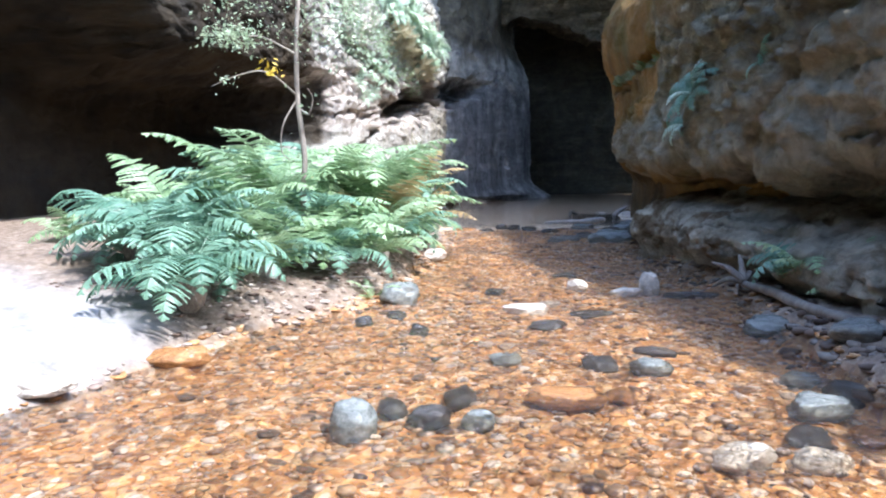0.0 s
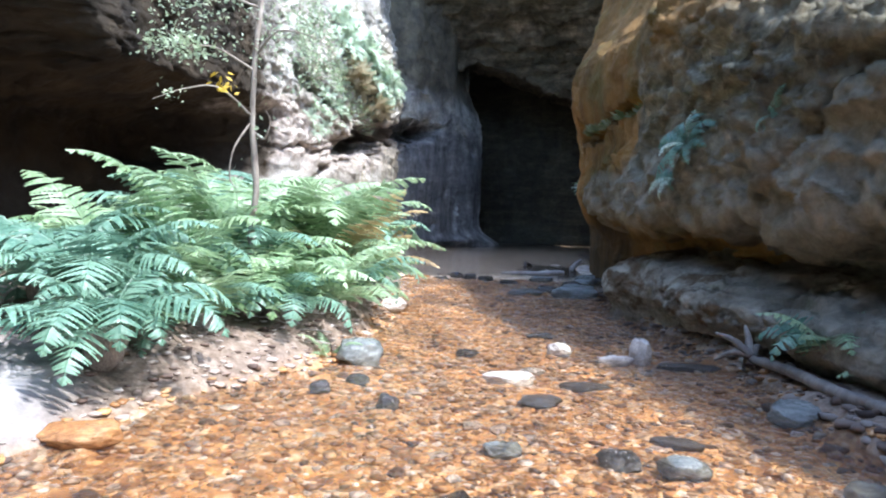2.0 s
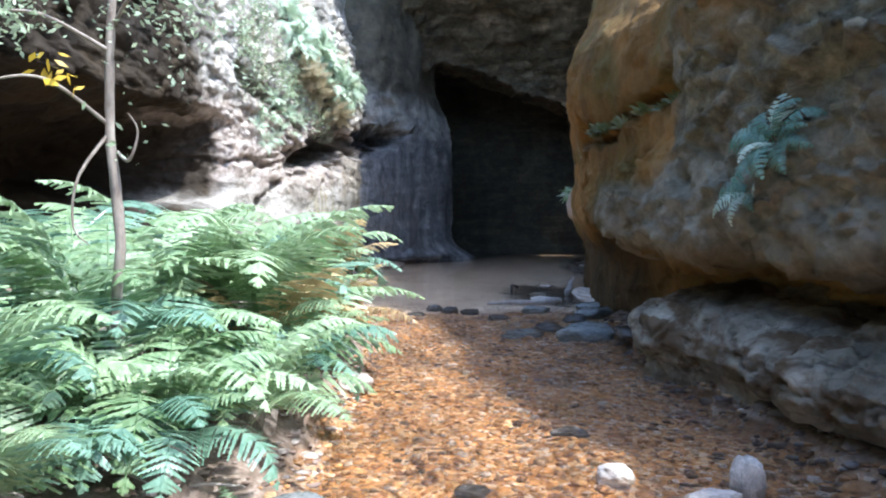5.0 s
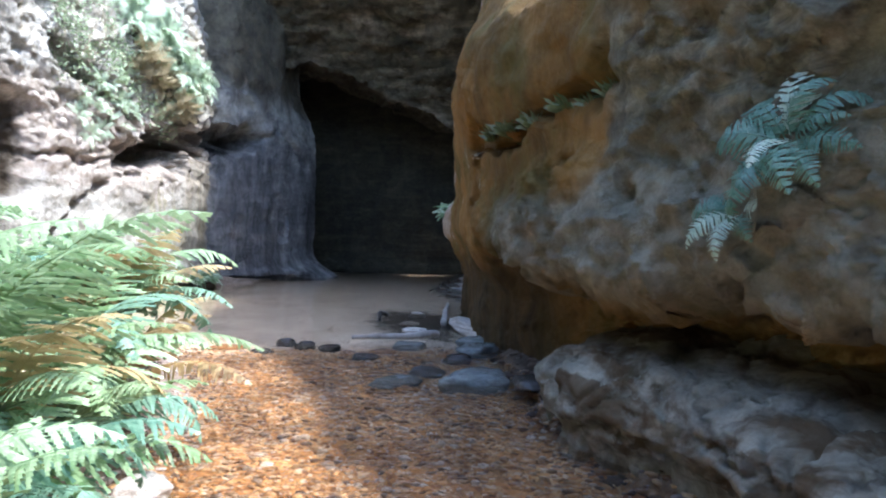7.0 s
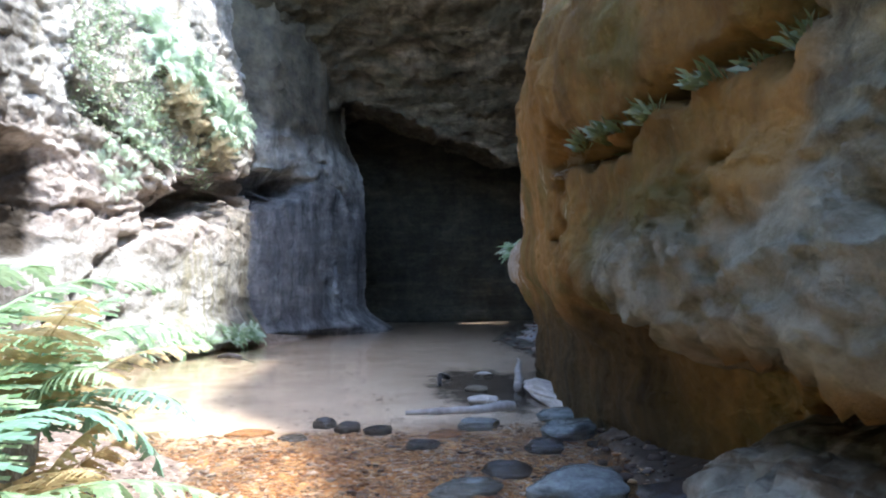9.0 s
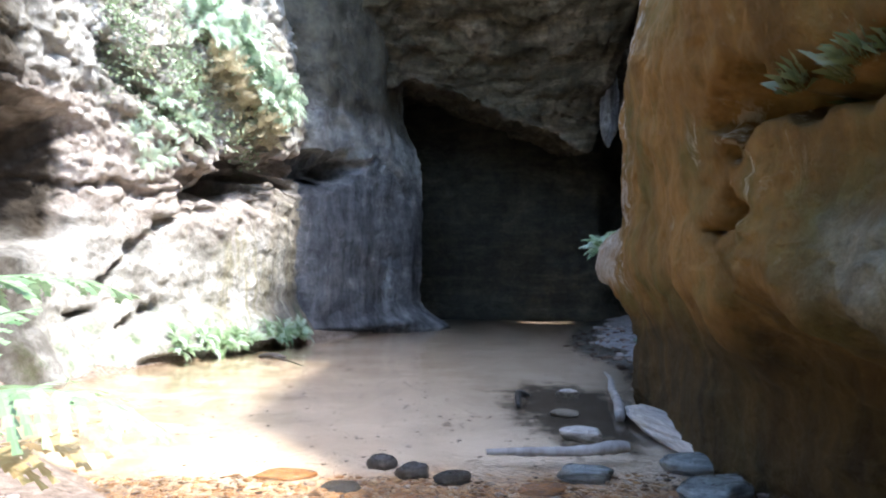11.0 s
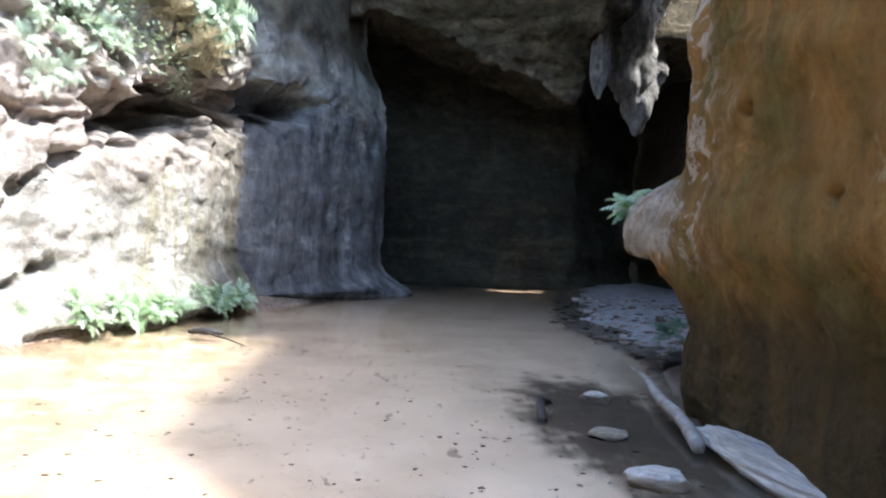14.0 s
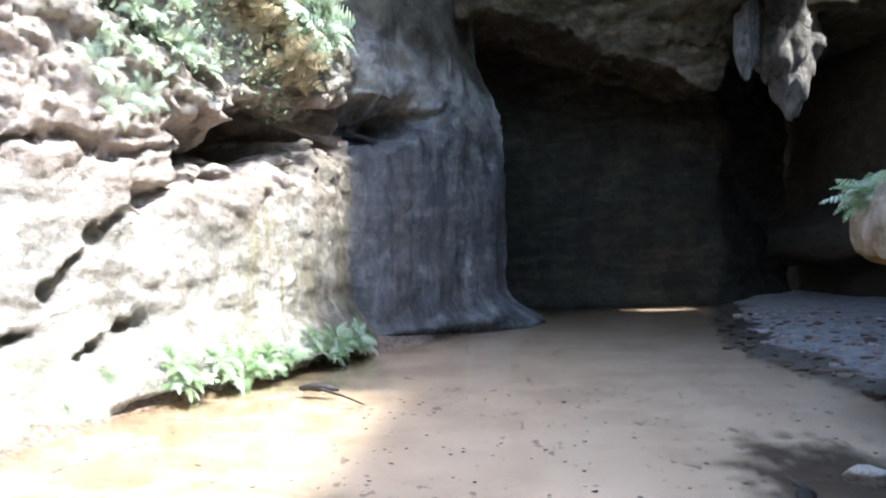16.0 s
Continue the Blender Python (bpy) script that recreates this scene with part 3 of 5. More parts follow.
CAVE_LINE = [(0.3, 27.3), (0.1, 28.5), (0.2, 30.4), (2, 30.5), (7.4, 29.6), (8.6, 31.0), (10.6, 32.6)]
cp = smooth_path(CAVE_LINE, 150, 6)
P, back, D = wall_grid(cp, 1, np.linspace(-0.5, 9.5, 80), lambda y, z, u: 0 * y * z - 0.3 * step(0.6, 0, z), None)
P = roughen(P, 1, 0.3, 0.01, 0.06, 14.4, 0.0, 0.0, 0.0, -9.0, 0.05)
tagged(grid_mesh("wall_cave", P, ROCK_CAVE, True), "rock wall of the cave, its shade put into a near-black colour", "cliff", kind="structure")

RIGHT_LINE = [(4.2, -14), (3.6, -6), (3.0, -1), (2.72, 2), (2.5, 3.8), (2.35, 6.5), (2.25, 8.8), (2.55, 11), (2.95, 13.3), (3.3, 15.2), (3.75, 16.3), (4.7, 16.9), (9, 17.2), (13, 18), (13.6, 24), (10.6, 27.4), (9.6, 29), (9.8, 38)]


def right_depth(y, z, u):
    front = 1.0
    edge = along([(-14, 1.0), (3, 1.22), (4.5, 1.2), (6, 1.24), (8.6, 1.5), (12, 1.62), (13.8, 1.5), (16, 1.45), (18, 1.3)], y)
    edge = edge + 0.05 * np.sin(1.7 * y) + 0.06 * np.sin(4.3 * y + 1) + 0.03 * np.sin(9.1 * y)
    reach = along([(-14, 0.17), (7, 0.2), (9.5, 0.75), (14, 0.75), (15.2, 0.35), (40, 0.35)], y)
    d = along([(-14, 0.85), (7, 0.85), (8.6, 0.6), (10.5, 0.3), (13.8, 0.25), (14.6, 0.5), (15.3, 1.2), (40, 1.4)], y) * step(edge, edge - reach, z)
    start = along([(-14, 1.6), (-0.5, 1.7), (2.5, 2.7), (5, 3.5), (40, 3.7)], y)
    slope = along([(-14, 1.5), (0, 1.4), (3, 0.8), (5.5, 0.7), (7.5, 0.4), (9.5, 0.2), (40, 0.2)], y)
    d += slope * np.maximum(z - start, 0)
    d -= 0.28 * np.exp(-((y - 6.3) / 2.6) ** 2 - ((z - 1.45) / 0.45) ** 2) * front
    d -= 0.30 * np.exp(-((y - 8.5) / 3.0) ** 2 - ((z - 3.2) / 0.9) ** 2) * front
    d += 0.95 * step(2.0, 2.7, z) * step(13.4, 14.8, y)
    d -= 0.12 * np.exp(-((y - 15.8) / 1.1) ** 2 - ((z - 1.6) / 0.30) ** 2)
    d += crack(y, z, (5.7, 2.6), (8.6, 2.52), 0.075, 0.6) * front
    d += crack(y, z, (1.5, 2.25), (3.0, 1.25), 0.06, 0.25) * front + crack(y, z, (-1.0, 3.3), (1.5, 2.25), 0.06, 0.2) * front
    for cy, cz, r, dp in ((6.35, 2.06, 0.13, 0.3), (9.1, 1.9, 0.26, 0.35), (8.75, 2.55, 0.3, 0.5), (9.0, 2.3, 0.10, 0.2), (10.8, 1.88, 0.08, 0.22), (11.9, 2.55, 0.12, 0.25), (9.45, 1.85, 0.10, 0.3), (5.3, 1.75, 0.08, 0.12), (10.4, 2.15, 0.05, 0.1), (12.3, 1.95, 0.06, 0.12)):
        q = np.hypot((y - cy) / r + 0.35 * np.sin(z * 17.0), (z - cz) / (0.55 * r) + 0.35 * np.sin(y * 13.0))
        d += dp * np.exp(-q ** 4) * front
    return d


rp = smooth_path(RIGHT_LINE, 760, 14, (12, 32, 6))
P, back, D = wall_grid(rp, -1, np.r_[np.linspace(-0.5, 4.8, 170), np.linspace(4.95, RIGHT_TOP, 40)], right_depth, None)
coarse = (1 - step(6.8, 7.8, P[..., 1])) * (1 - step(1.8, 2.3, P[..., 2]) * step(4.6, 5.8, P[..., 1]))
P = roughen(P, 1, 0.10, 0.03, 0.022, 21.7, 0.03, 0.04, 0.07)
P = P + (roughen(P, 1, 0.03, 0.04, 0.08, 5.5, 0.05, 0.12, 0.06, -9.0, 0.11) - P) * coarse[..., None]
P = with_plateau(P, back, (0.6, 1.6, 4, 9, 20, 45), share=1 - 0.95 * step(14.5, 16.5, rp[:, 1]))
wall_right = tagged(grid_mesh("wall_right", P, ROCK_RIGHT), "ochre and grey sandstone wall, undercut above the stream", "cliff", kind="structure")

# the cave roof: a lintel that hangs between the walls
xs = np.linspace(-9, 9.6, 220)
vs = np.linspace(0, 1, 150)
X, V = np.meshgrid(xs, vs, indexing="ij")
arch = along([(-9, 5.6), (-1.5, 5.9), (-0.6, 6.5), (0.6, 7.1), (1.6, 7.0), (3.3, 6.3), (6.0, 5.3), (6.35, 5.6), (6.7, 8.0), (7.1, 10.0), (9.6, 10.1)], X)
lintel_y = along([(-9, 22.5), (-2, 23.2), (1, 25.6), (7, 26.2)], X)
# Past x 4 the lip runs forward, added to shade the pool.
lip_y = along([(-9, 19.6), (1, 19.3), (2.2, 18.5), (4.1, 18.2), (5.0, 13.6), (9.6, 12.5)], X)
W = np.clip((V - 0.25) / 0.6, 0, 1)
Yp = np.where(V < 0.25, 40 + (lintel_y - 40) * (V / 0.25), np.where(V < 0.85, lintel_y + (lip_y - lintel_y) * W ** 1.5, lip_y - 0.3 * (V - 0.85) / 0.15))
lift = np.maximum(10.5 - arch, 0.4)
Zp = np.where(V < 0.25, arch + 1.6 * (1 - V / 0.25), np.where(V < 0.85, arch + lift * W ** 0.8, arch + lift + 4.0 * (V - 0.85) / 0.15))
P = roughen(np.stack([X, Yp, Zp], -1), 1, 0.14, 0.10, 0.07, 40.3, 0.18, 0.2, 0.16, -9.0, 0.16)
top = []
for yy in (24, 34, 48):
    q = P[:, -1].copy()
    q[:, 1], q[:, 2] = yy, q[:, 2] + 0.5
    top.append(q[:, None])
roof = tagged(grid_mesh("ceiling", np.concatenate([P] + top, 1), ROCK_ROOF), "dark layered rock roof arching over the cave mouth", "cave roof", kind="structure")
xs = np.linspace(5.6, 16, 60)
vs = np.linspace(0, 1, 40)
X, V = np.meshgrid(xs, vs, indexing="ij")
P = np.stack([X, np.where(V < 0.5, 42 - 15.1 * V / 0.5, 26.9 + 0.4 * (V - 0.5)), np.where(V < 0.5, 7.2, 7.2 + 14 * (V - 0.5))], -1)
P = roughen(P, 1, 0.4, 0.15, 0.08, 11.0)
tagged(grid_mesh("ceiling_back", P, ROCK_ROOF), "dark rock roof over the back of the cave", "cave roof", kind="structure")
# Sun-blocking sheet, added; its gap lets a beam onto the hanging rock.
X, V = np.meshgrid(np.linspace(9.2, 17, 50), np.linspace(0, 1, 50), indexing="ij")
far = np.where((X > 10.15) & (X < 11.7), 24.6, 29.0)
P = np.stack([X, far + (10 - far) * V, 10.4 + 0 * V], -1)
tagged(grid_mesh("ceiling_side", roughen(P, 1, 0.4, 0.15, 0.08, 17.0), ROCK_ROOF, True), "added roof sheet that blocks the sun, open above the hanging rock", "cave roof", kind="structure")
# Plain block added to keep daylight out of the cave's far end.
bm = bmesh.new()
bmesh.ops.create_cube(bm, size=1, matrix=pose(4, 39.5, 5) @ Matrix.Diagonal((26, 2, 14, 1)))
tagged(part("wall_back", bm, ROCK_ROOF, None), "added rock block that closes the end of the cave", "cliff", kind="structure")
# Unseen wall added behind the camera to close off the canyon.
bm = bmesh.new()
bmesh.ops.create_grid(bm, x_segments=60, y_segments=36, size=1, matrix=pose(-1, -13, 5, 90) @ Matrix.Diagonal((13, 8, 1, 1)))
for v in bm.verts:
    v.co.y += 1.4 * noise.fractal(v.co * 0.5, 0.9, 2, 4)
tagged(part("wall_south", bm, ROCK_LEFT, None), "added sandstone wall, never in view, closing the canyon behind", "cliff", kind="structure")

# ---- ground and water ----
EDGE_L = [(-14, -2.4), (-2, -2.3), (-0.8, -2.05), (0, -1.75), (0.8, -1.6), (1.9, -0.95), (3, -0.7), (7, -0.65), (9, -0.9), (10.6, -2.4), (13, -4.6), (16.5, -3.8), (19, -3.1), (21.5, -1.3), (26.8, 1.4), (30, 1.0), (40, 1.0)]
EDGE_R = [(-14, 2.5), (-2, 2.3), (0, 2.2), (2.4, 2.35), (3.9, 2.3), (6.1, 2.2), (8.5, 2.5), (10.5, 3.0), (14.3, 3.4), (16.4, 4.1), (19.8, 4.1), (21.3, 4.3), (23.5, 5.0), (30.8, 7.4), (40, 8)]


def ground_height(x, y):
    """The ground's height, and how much it is pool sand, bank soil, pale sand and black (silty puddle, painted undercut
    shade).
    """
    el, er = along(EDGE_L, y), along(EDGE_R, y)
    a, b = el - x, x - er
    n1 = noise.fractal((x * 0.8, y * 0.8, 0.0), 0.9, 2, 4)
    n2 = noise.fractal((x * 3.5, y * 3.5, 4.0), 0.8, 2, 3)
    pool = float(step(9.8, 11.0, y + 0.5 * n1))
    inside = -0.075 * (1 - pool) - 0.085 * pool
    z = inside + (0.035 * n1 + 0.030 * n2) * (1 - pool) + (0.02 * n1 + 0.004 * n2) * pool
    out = max(a, b)
    rise = min(0.16 * max(a, 0) + 0.12 * float(step(0, 0.5, a)), 0.5) if a > b else min(0.22 * max(b, 0) + 0.05, 0.45)
    k = float(step(-0.15, 0.12, out + 0.12 * n2))
    z = z * (1 - k) + (rise + 0.05 * n1 + 0.03 * n2) * k
    mound = math.exp(-((x + 1.6) / 0.9) ** 2 - ((y - 4.6) / 2.4) ** 2)
    z += 0.22 * mound
    pale = 0.0
    if x < -1.6 and y < 3.5:
        # Ends near y 1.5: ground shaded beyond gets the darker soil colour.
        pale = k * float(step(-1.75, -2.3, x - 0.25 * n1 + 0.25 * max(y - 0.7, 0))) * float(step(-4.6, -3.5, x)) * float(step(1.5, 0.5, y + 0.4 * n1))
    if y > 15.5 and x > 3:
        pale = k
        z = min(z, -0.07 + 0.15 * float(step(-0.2, 1.6, out + 0.5 * n1)) + 0.03 * n2)
    silt_shade = float(step(1.25, 0.75, math.hypot((x - 2.4) / 0.8, (y - 13.3) / 2.0) + 0.35 * n2)) * 0.9
    # Strip below the right wall: the undercut's shade as black ground.
    if 4.5 < y < 17.5:
        silt_shade = max(silt_shade, 0.85 * float(step(-0.25, 0.25, b + 0.2 * n2)) * float(step(4.5, 6.0, y)) * float(step(17.3, 16.0, y)))
    return z, pool, k, pale, silt_shade


def lines(stops):
    return np.concatenate([np.arange(a, b, s) for a, b, s in stops])


gx = lines([(-160, -16, 24), (-16, -6, 0.4), (-6, 5, 0.055), (5, 16, 0.3), (16, 161, 24)])
gy = lines([(-160, -14, 24), (-14, -4, 0.4), (-4, 11, 0.06), (11, 27, 0.12), (27, 40, 0.5), (40, 161, 24)])
verts, cols = [], []
for x in gx:
    for y in gy:
        z, pool, soil, pale, silt_shade = ground_height(x, y)
        verts.append((x, y, z))
        cols.append((pool, soil, pale, silt_shade))
nu, nv = len(gx), len(gy)
k = np.arange(nu * nv).reshape(nu, nv)
ground = link_mesh("ground", verts, np.stack([k[:-1, :-1], k[1:, :-1], k[1:, 1:], k[:-1, 1:]], -1).reshape(-1, 4).tolist(), GROUND)
tagged(ground, "orange pebbly stream bed, sandy pool and leafy banks", "ground", kind="structure")
ca = ground.data.color_attributes.new("region", "FLOAT_COLOR", "POINT")
ca.data.foreach_set("color", np.array(cols, np.float32).ravel())

wx, wy = np.arange(-7, 11.01, 0.09), np.arange(-13.5, 39, 0.09)
verts = []
for x in wx:
    for y in wy:
        amp = 0.014 * (1 - float(step(9.6, 11.0, y))) + 0.0004
        verts.append((x, y, amp * noise.fractal((x * 2.2, y * 1.7, 2.0), 0.8, 2, 3)))
nu, nv = len(wx), len(wy)
k = np.arange(nu * nv).reshape(nu, nv)
water = link_mesh("water", verts, np.stack([k[:-1, :-1], k[1:, :-1], k[1:, 1:], k[:-1, 1:]], -1).reshape(-1, 4).tolist(), WATER)
tagged(water, "shallow clear amber water over pebbles and sand", "water", kind="structure")


# ---- stones ----
def make_pebble_mat():
    m, n, l, b = material("mixed_pebble", 0.4, 0.4)
    info, geo, ad = n.new("ShaderNodeObjectInfo"), n.new("ShaderNodeNewGeometry"), n.new("ShaderNodeMath")
    ad.operation = "ADD"
    l.new(info.outputs["Random"], ad.inputs[0])
    l.new(geo.outputs["Random Per Island"], ad.inputs[1])
    fr = n.new("ShaderNodeMath")
    fr.operation = "FRACT"
    l.new(ad.outputs[0], fr.inputs[0])
    col = ramp(n, l, fr.outputs[0], ((0.0, (0.08, 0.045, 0.028)), (0.16, (0.24, 0.115, 0.045)), (0.42, (0.42, 0.215, 0.08)), (0.68, (0.48, 0.30, 0.15)), (0.85, (0.34, 0.24, 0.17)), (1.0, (0.54, 0.46, 0.39))))
    blot = tex_noise(n, l, 2.2, 7, 0.68, (1, 0.7, 1), 0.6)
    col = mix(n, l, 0.9, col, ramp(n, l, blot, ((0.36, (0.42, 0.36, 0.32)), (0.5, (1, 1, 1)), (0.64, (1.35, 1.32, 1.28)))), "MULTIPLY")
    t = tex_noise(n, l, 25, 6, 0.7)
    col = mix(n, l, 0.6, col, ramp(n, l, t, ((0.3, (0.6, 0.6, 0.6)), (0.7, (1.2, 1.2, 1.2)))), "MULTIPLY")
    finish(n, l, b, col)
    bump(n, l, b, t, 0.4, 0.01)
    return m


def make_bank_mat(name, k):
    m, n, l, b = material(name, 0.75, 0.25)
    geo = n.new("ShaderNodeNewGeometry")
    col = ramp(n, l, geo.outputs["Random Per Island"], [(p, tuple(k * c for c in rgb)) for p, rgb in ((0.0, (0.07, 0.045, 0.035)), (0.3, (0.19, 0.13, 0.10)), (0.6, (0.31, 0.24, 0.20)), (1.0, (0.50, 0.44, 0.39)))])
    t = tex_noise(n, l, 25, 6, 0.7)
    finish(n, l, b, mix(n, l, 0.6, col, ramp(n, l, t, ((0.3, (0.6, 0.6, 0.6)), (0.7, (1.2, 1.2, 1.2)))), "MULTIPLY"))
    return m


PEBBLE, BANK, BANK_WET = make_pebble_mat(), make_bank_mat("bank_litter", 1.0), make_bank_mat("damp_stone_litter", 0.5)


def lump(seed, subdiv, rough, facet=0.0, top=1.0, beds=0.0):
    """A stone of unit size: a ball, cut flat here and there and roughened."""
    rnd = random.Random(seed)
    bm = bmesh.new()
    bmesh.ops.create_icosphere(bm, subdivisions=subdiv, radius=1)
    cuts = [(Vector((rnd.gauss(0, 1), rnd.gauss(0, 1), rnd.gauss(0, 0.8))).normalized(), rnd.uniform(0.62, 0.9)) for _ in range(8)]
    cuts.append((Vector((rnd.uniform(-0.2, 0.2), rnd.uniform(-0.2, 0.2), 1)).normalized(), top))
    off = Vector((rnd.uniform(-50, 50), rnd.uniform(-50, 50), rnd.uniform(-50, 50)))
    for v in bm.verts:
        p = v.co.copy()
        for nrm, d in cuts:
            k = p.dot(nrm)
            if k > d:
                p -= nrm * (k - d) * facet
        f = noise.fractal(v.co * 1.3 + off, 0.8, 2.1, 5)
        s = p.z * beds + 0.7 * f
        if beds:
            p -= v.co.normalized() * 0.16 * noise.turbulence(v.co * 1.6 + off, 4, True)
        p += v.co.normalized() * (rough * f + (0.07 * (s - math.floor(s)) ** 2 if beds else 0.0))
        v.co = p
    return bm


def stone(name, label, x, y, size, mat, seed, turn=0, z=None, facet=0.95, rough=0.2, top=1.0, tilt=0, group="", subdiv=4):
    ob = part(name, lump(seed, subdiv, rough, facet, top, 2.6 if subdiv > 5 else 0.0), mat, None)
    base = ground_height(x, y)[0] if z is None else z
    ob.matrix_basis = pose(x, y, base + size[2] * 0.45, tilt, 0, turn) @ Matrix.Diagonal((*size, 1))
    return tagged(ob, label, "boulder" if size[0] > 0.4 else "stone", group)


ROCKS = "stones in the stream"
G, PA, DK, RU = STONE_GREY, STONE_PALE, STONE_DARK, STONE_RUST
for i, (x, y, sx, sy, sz, mat, turn, word) in enumerate((
        (-0.33, -0.80, 0.13, 0.14, 0.15, G, 20, "rounded blue-grey"), (-0.19, -0.50, 0.09, 0.09, 0.08, DK, 0, "wet dark"), (0.02, -0.66, 0.13, 0.10, 0.08, DK, 30, "wet dark"),
        (0.13, -0.30, 0.15, 0.10, 0.08, DK, 70, "wet dark"), (0.27, -0.68, 0.10, 0.08, 0.08, G, 10, "wet grey"), (0.37, 0.41, 0.13, 0.08, 0.07, G, 15, "mossy grey"),
        (0.94, 0.34, 0.13, 0.10, 0.08, DK, -20, "wet dark"), (1.22, 0.22, 0.15, 0.10, 0.08, G, -25, "smooth grey"), (1.89, -0.46, 0.18, 0.13, 0.09, G, 10, "flat grey"),
        (1.37, -1.05, 0.16, 0.11, 0.08, PA, 20, "flat pale"), (1.65, -1.08, 0.14, 0.10, 0.07, PA, -10, "flat pale"), (1.72, -0.8, 0.14, 0.10, 0.07, DK, 40, "wet dark"),
        (2.02, -0.75, 0.13, 0.10, 0.07, RU, 0, "rusty"), (2.0, 0.05, 0.12, 0.09, 0.06, G, 0, "flat grey"), (0.69, -0.34, 0.27, 0.15, 0.06, RU, -15, "flat orange"),
        (0.98, -0.3, 0.10, 0.09, 0.06, RU, 25, "flat mossy"), (1.68, 2.84, 0.10, 0.09, 0.20, PA, 20, "upright pale"), (1.45, 2.72, 0.17, 0.09, 0.07, PA, 0, "flat pale"),
        (1.02, 3.02, 0.11, 0.11, 0.09, PA, 50, "rounded pale"), (0.50, 1.92, 0.22, 0.13, 0.08, PA, 10, "bright pale"), (0.72, 2.35, 0.12, 0.06, 0.05, PA, 0, "flat pale"),
        (1.05, 1.95, 0.27, 0.09, 0.055, DK, 0, "wet low dark"), (0.66, 1.35, 0.17, 0.13, 0.05, DK, 20, "flat dark"), (1.34, 0.69, 0.17, 0.06, 0.05, DK, -25, "flat dark"),
        (-0.29, 1.20, 0.09, 0.10, 0.08, DK, 0, "wet dark"), (-0.76, 1.42, 0.08, 0.08, 0.07, DK, 0, "dark"), (-0.63, 2.35, 0.20, 0.24, 0.17, G, 0, "mossy grey bank"),
        (0.96, 3.96, 0.16, 0.08, 0.05, DK, 0, "flat dark"), (0.22, 2.9, 0.11, 0.08, 0.06, DK, 0, "wet dark"), (-0.55, 1.75, 0.10, 0.08, 0.06, DK, 0, "wet dark"), (2.0, 2.6, 0.30, 0.08, 0.05, DK, -12, "wet low dark"),
        (1.18, 8.25, 0.30, 0.22, 0.10, G, 5, "flat grey"), (1.98, 7.95, 0.42, 0.34, 0.22, G, 10, "sloping green-grey"), (1.62, 8.7, 0.25, 0.20, 0.09, DK, 0, "wet dark"), (2.4, 7.2, 0.3, 0.3, 0.10, DK, 0, "wet dark"),
        (2.04, 11.8, 0.24, 0.15, 0.12, PA, -20, "pale flat-topped"), (2.15, 12.95, 0.18, 0.12, 0.08, PA, 0, "pale"), (2.5, 14.2, 0.18, 0.13, 0.10, PA, 0, "pale"),
        (0.08, 10.85, 0.15, 0.11, 0.10, DK, -15, "wet dark"), (0.34, 10.58, 0.15, 0.13, 0.09, DK, 20, "wet dark"), (0.66, 10.40, 0.18, 0.11, 0.08, DK, 25, "wet dark"),
        (1.72, 10.40, 0.26, 0.17, 0.10, G, 0, "flat grey"), (2.68, 10.62, 0.36, 0.25, 0.13, G, 10, "flat grey"), (2.55, 9.9, 0.40, 0.26, 0.14, G, 30, "flat grey"), (-0.68, 10.55, 0.27, 0.14, 0.06, RU, 5, "flat rusty"),
        (1.3, 10.15, 0.22, 0.13, 0.06, RU, 0, "flat rusty"), (-0.2, 10.2, 0.16, 0.10, 0.06, DK, 0, "wet dark"), (1.0, 9.6, 0.2, 0.14, 0.06, DK, 15, "wet dark"), (2.1, 9.3, 0.22, 0.2, 0.09, DK, 0, "wet dark"),
        (2.2, 1.2, 0.18, 0.2, 0.10, G, 0, "grey bank"), (2.45, 0.4, 0.2, 0.16, 0.10, G, 30, "grey bank"), (2.15, -0.2, 0.14, 0.18, 0.07, DK, 0, "dark bank"), (2.5, -1.0, 0.2, 0.2, 0.1, DK, 0, "dark bank"),
        (-1.12, 6.85, 0.3, 0.22, 0.2, DK, 0, "dark bank"), (-0.62, 4.9, 0.16, 0.14, 0.10, PA, 0, "pale bank"), (-1.65, 0.15, 0.22, 0.11, 0.09, RU, 20, "brown edge"), (-2.1, -0.55, 0.22, 0.13, 0.07, PA, 10, "pale edge"))):
    stone("stone", word + " stone lying in the shallow stream", x, y, (0.92 * sx, 0.92 * sy, 0.85 * sz), mat, 100 + i, turn, group=ROCKS, facet=0.75, rough=0.17, top=0.7 if i % 3 else 0.9, subdiv=4)



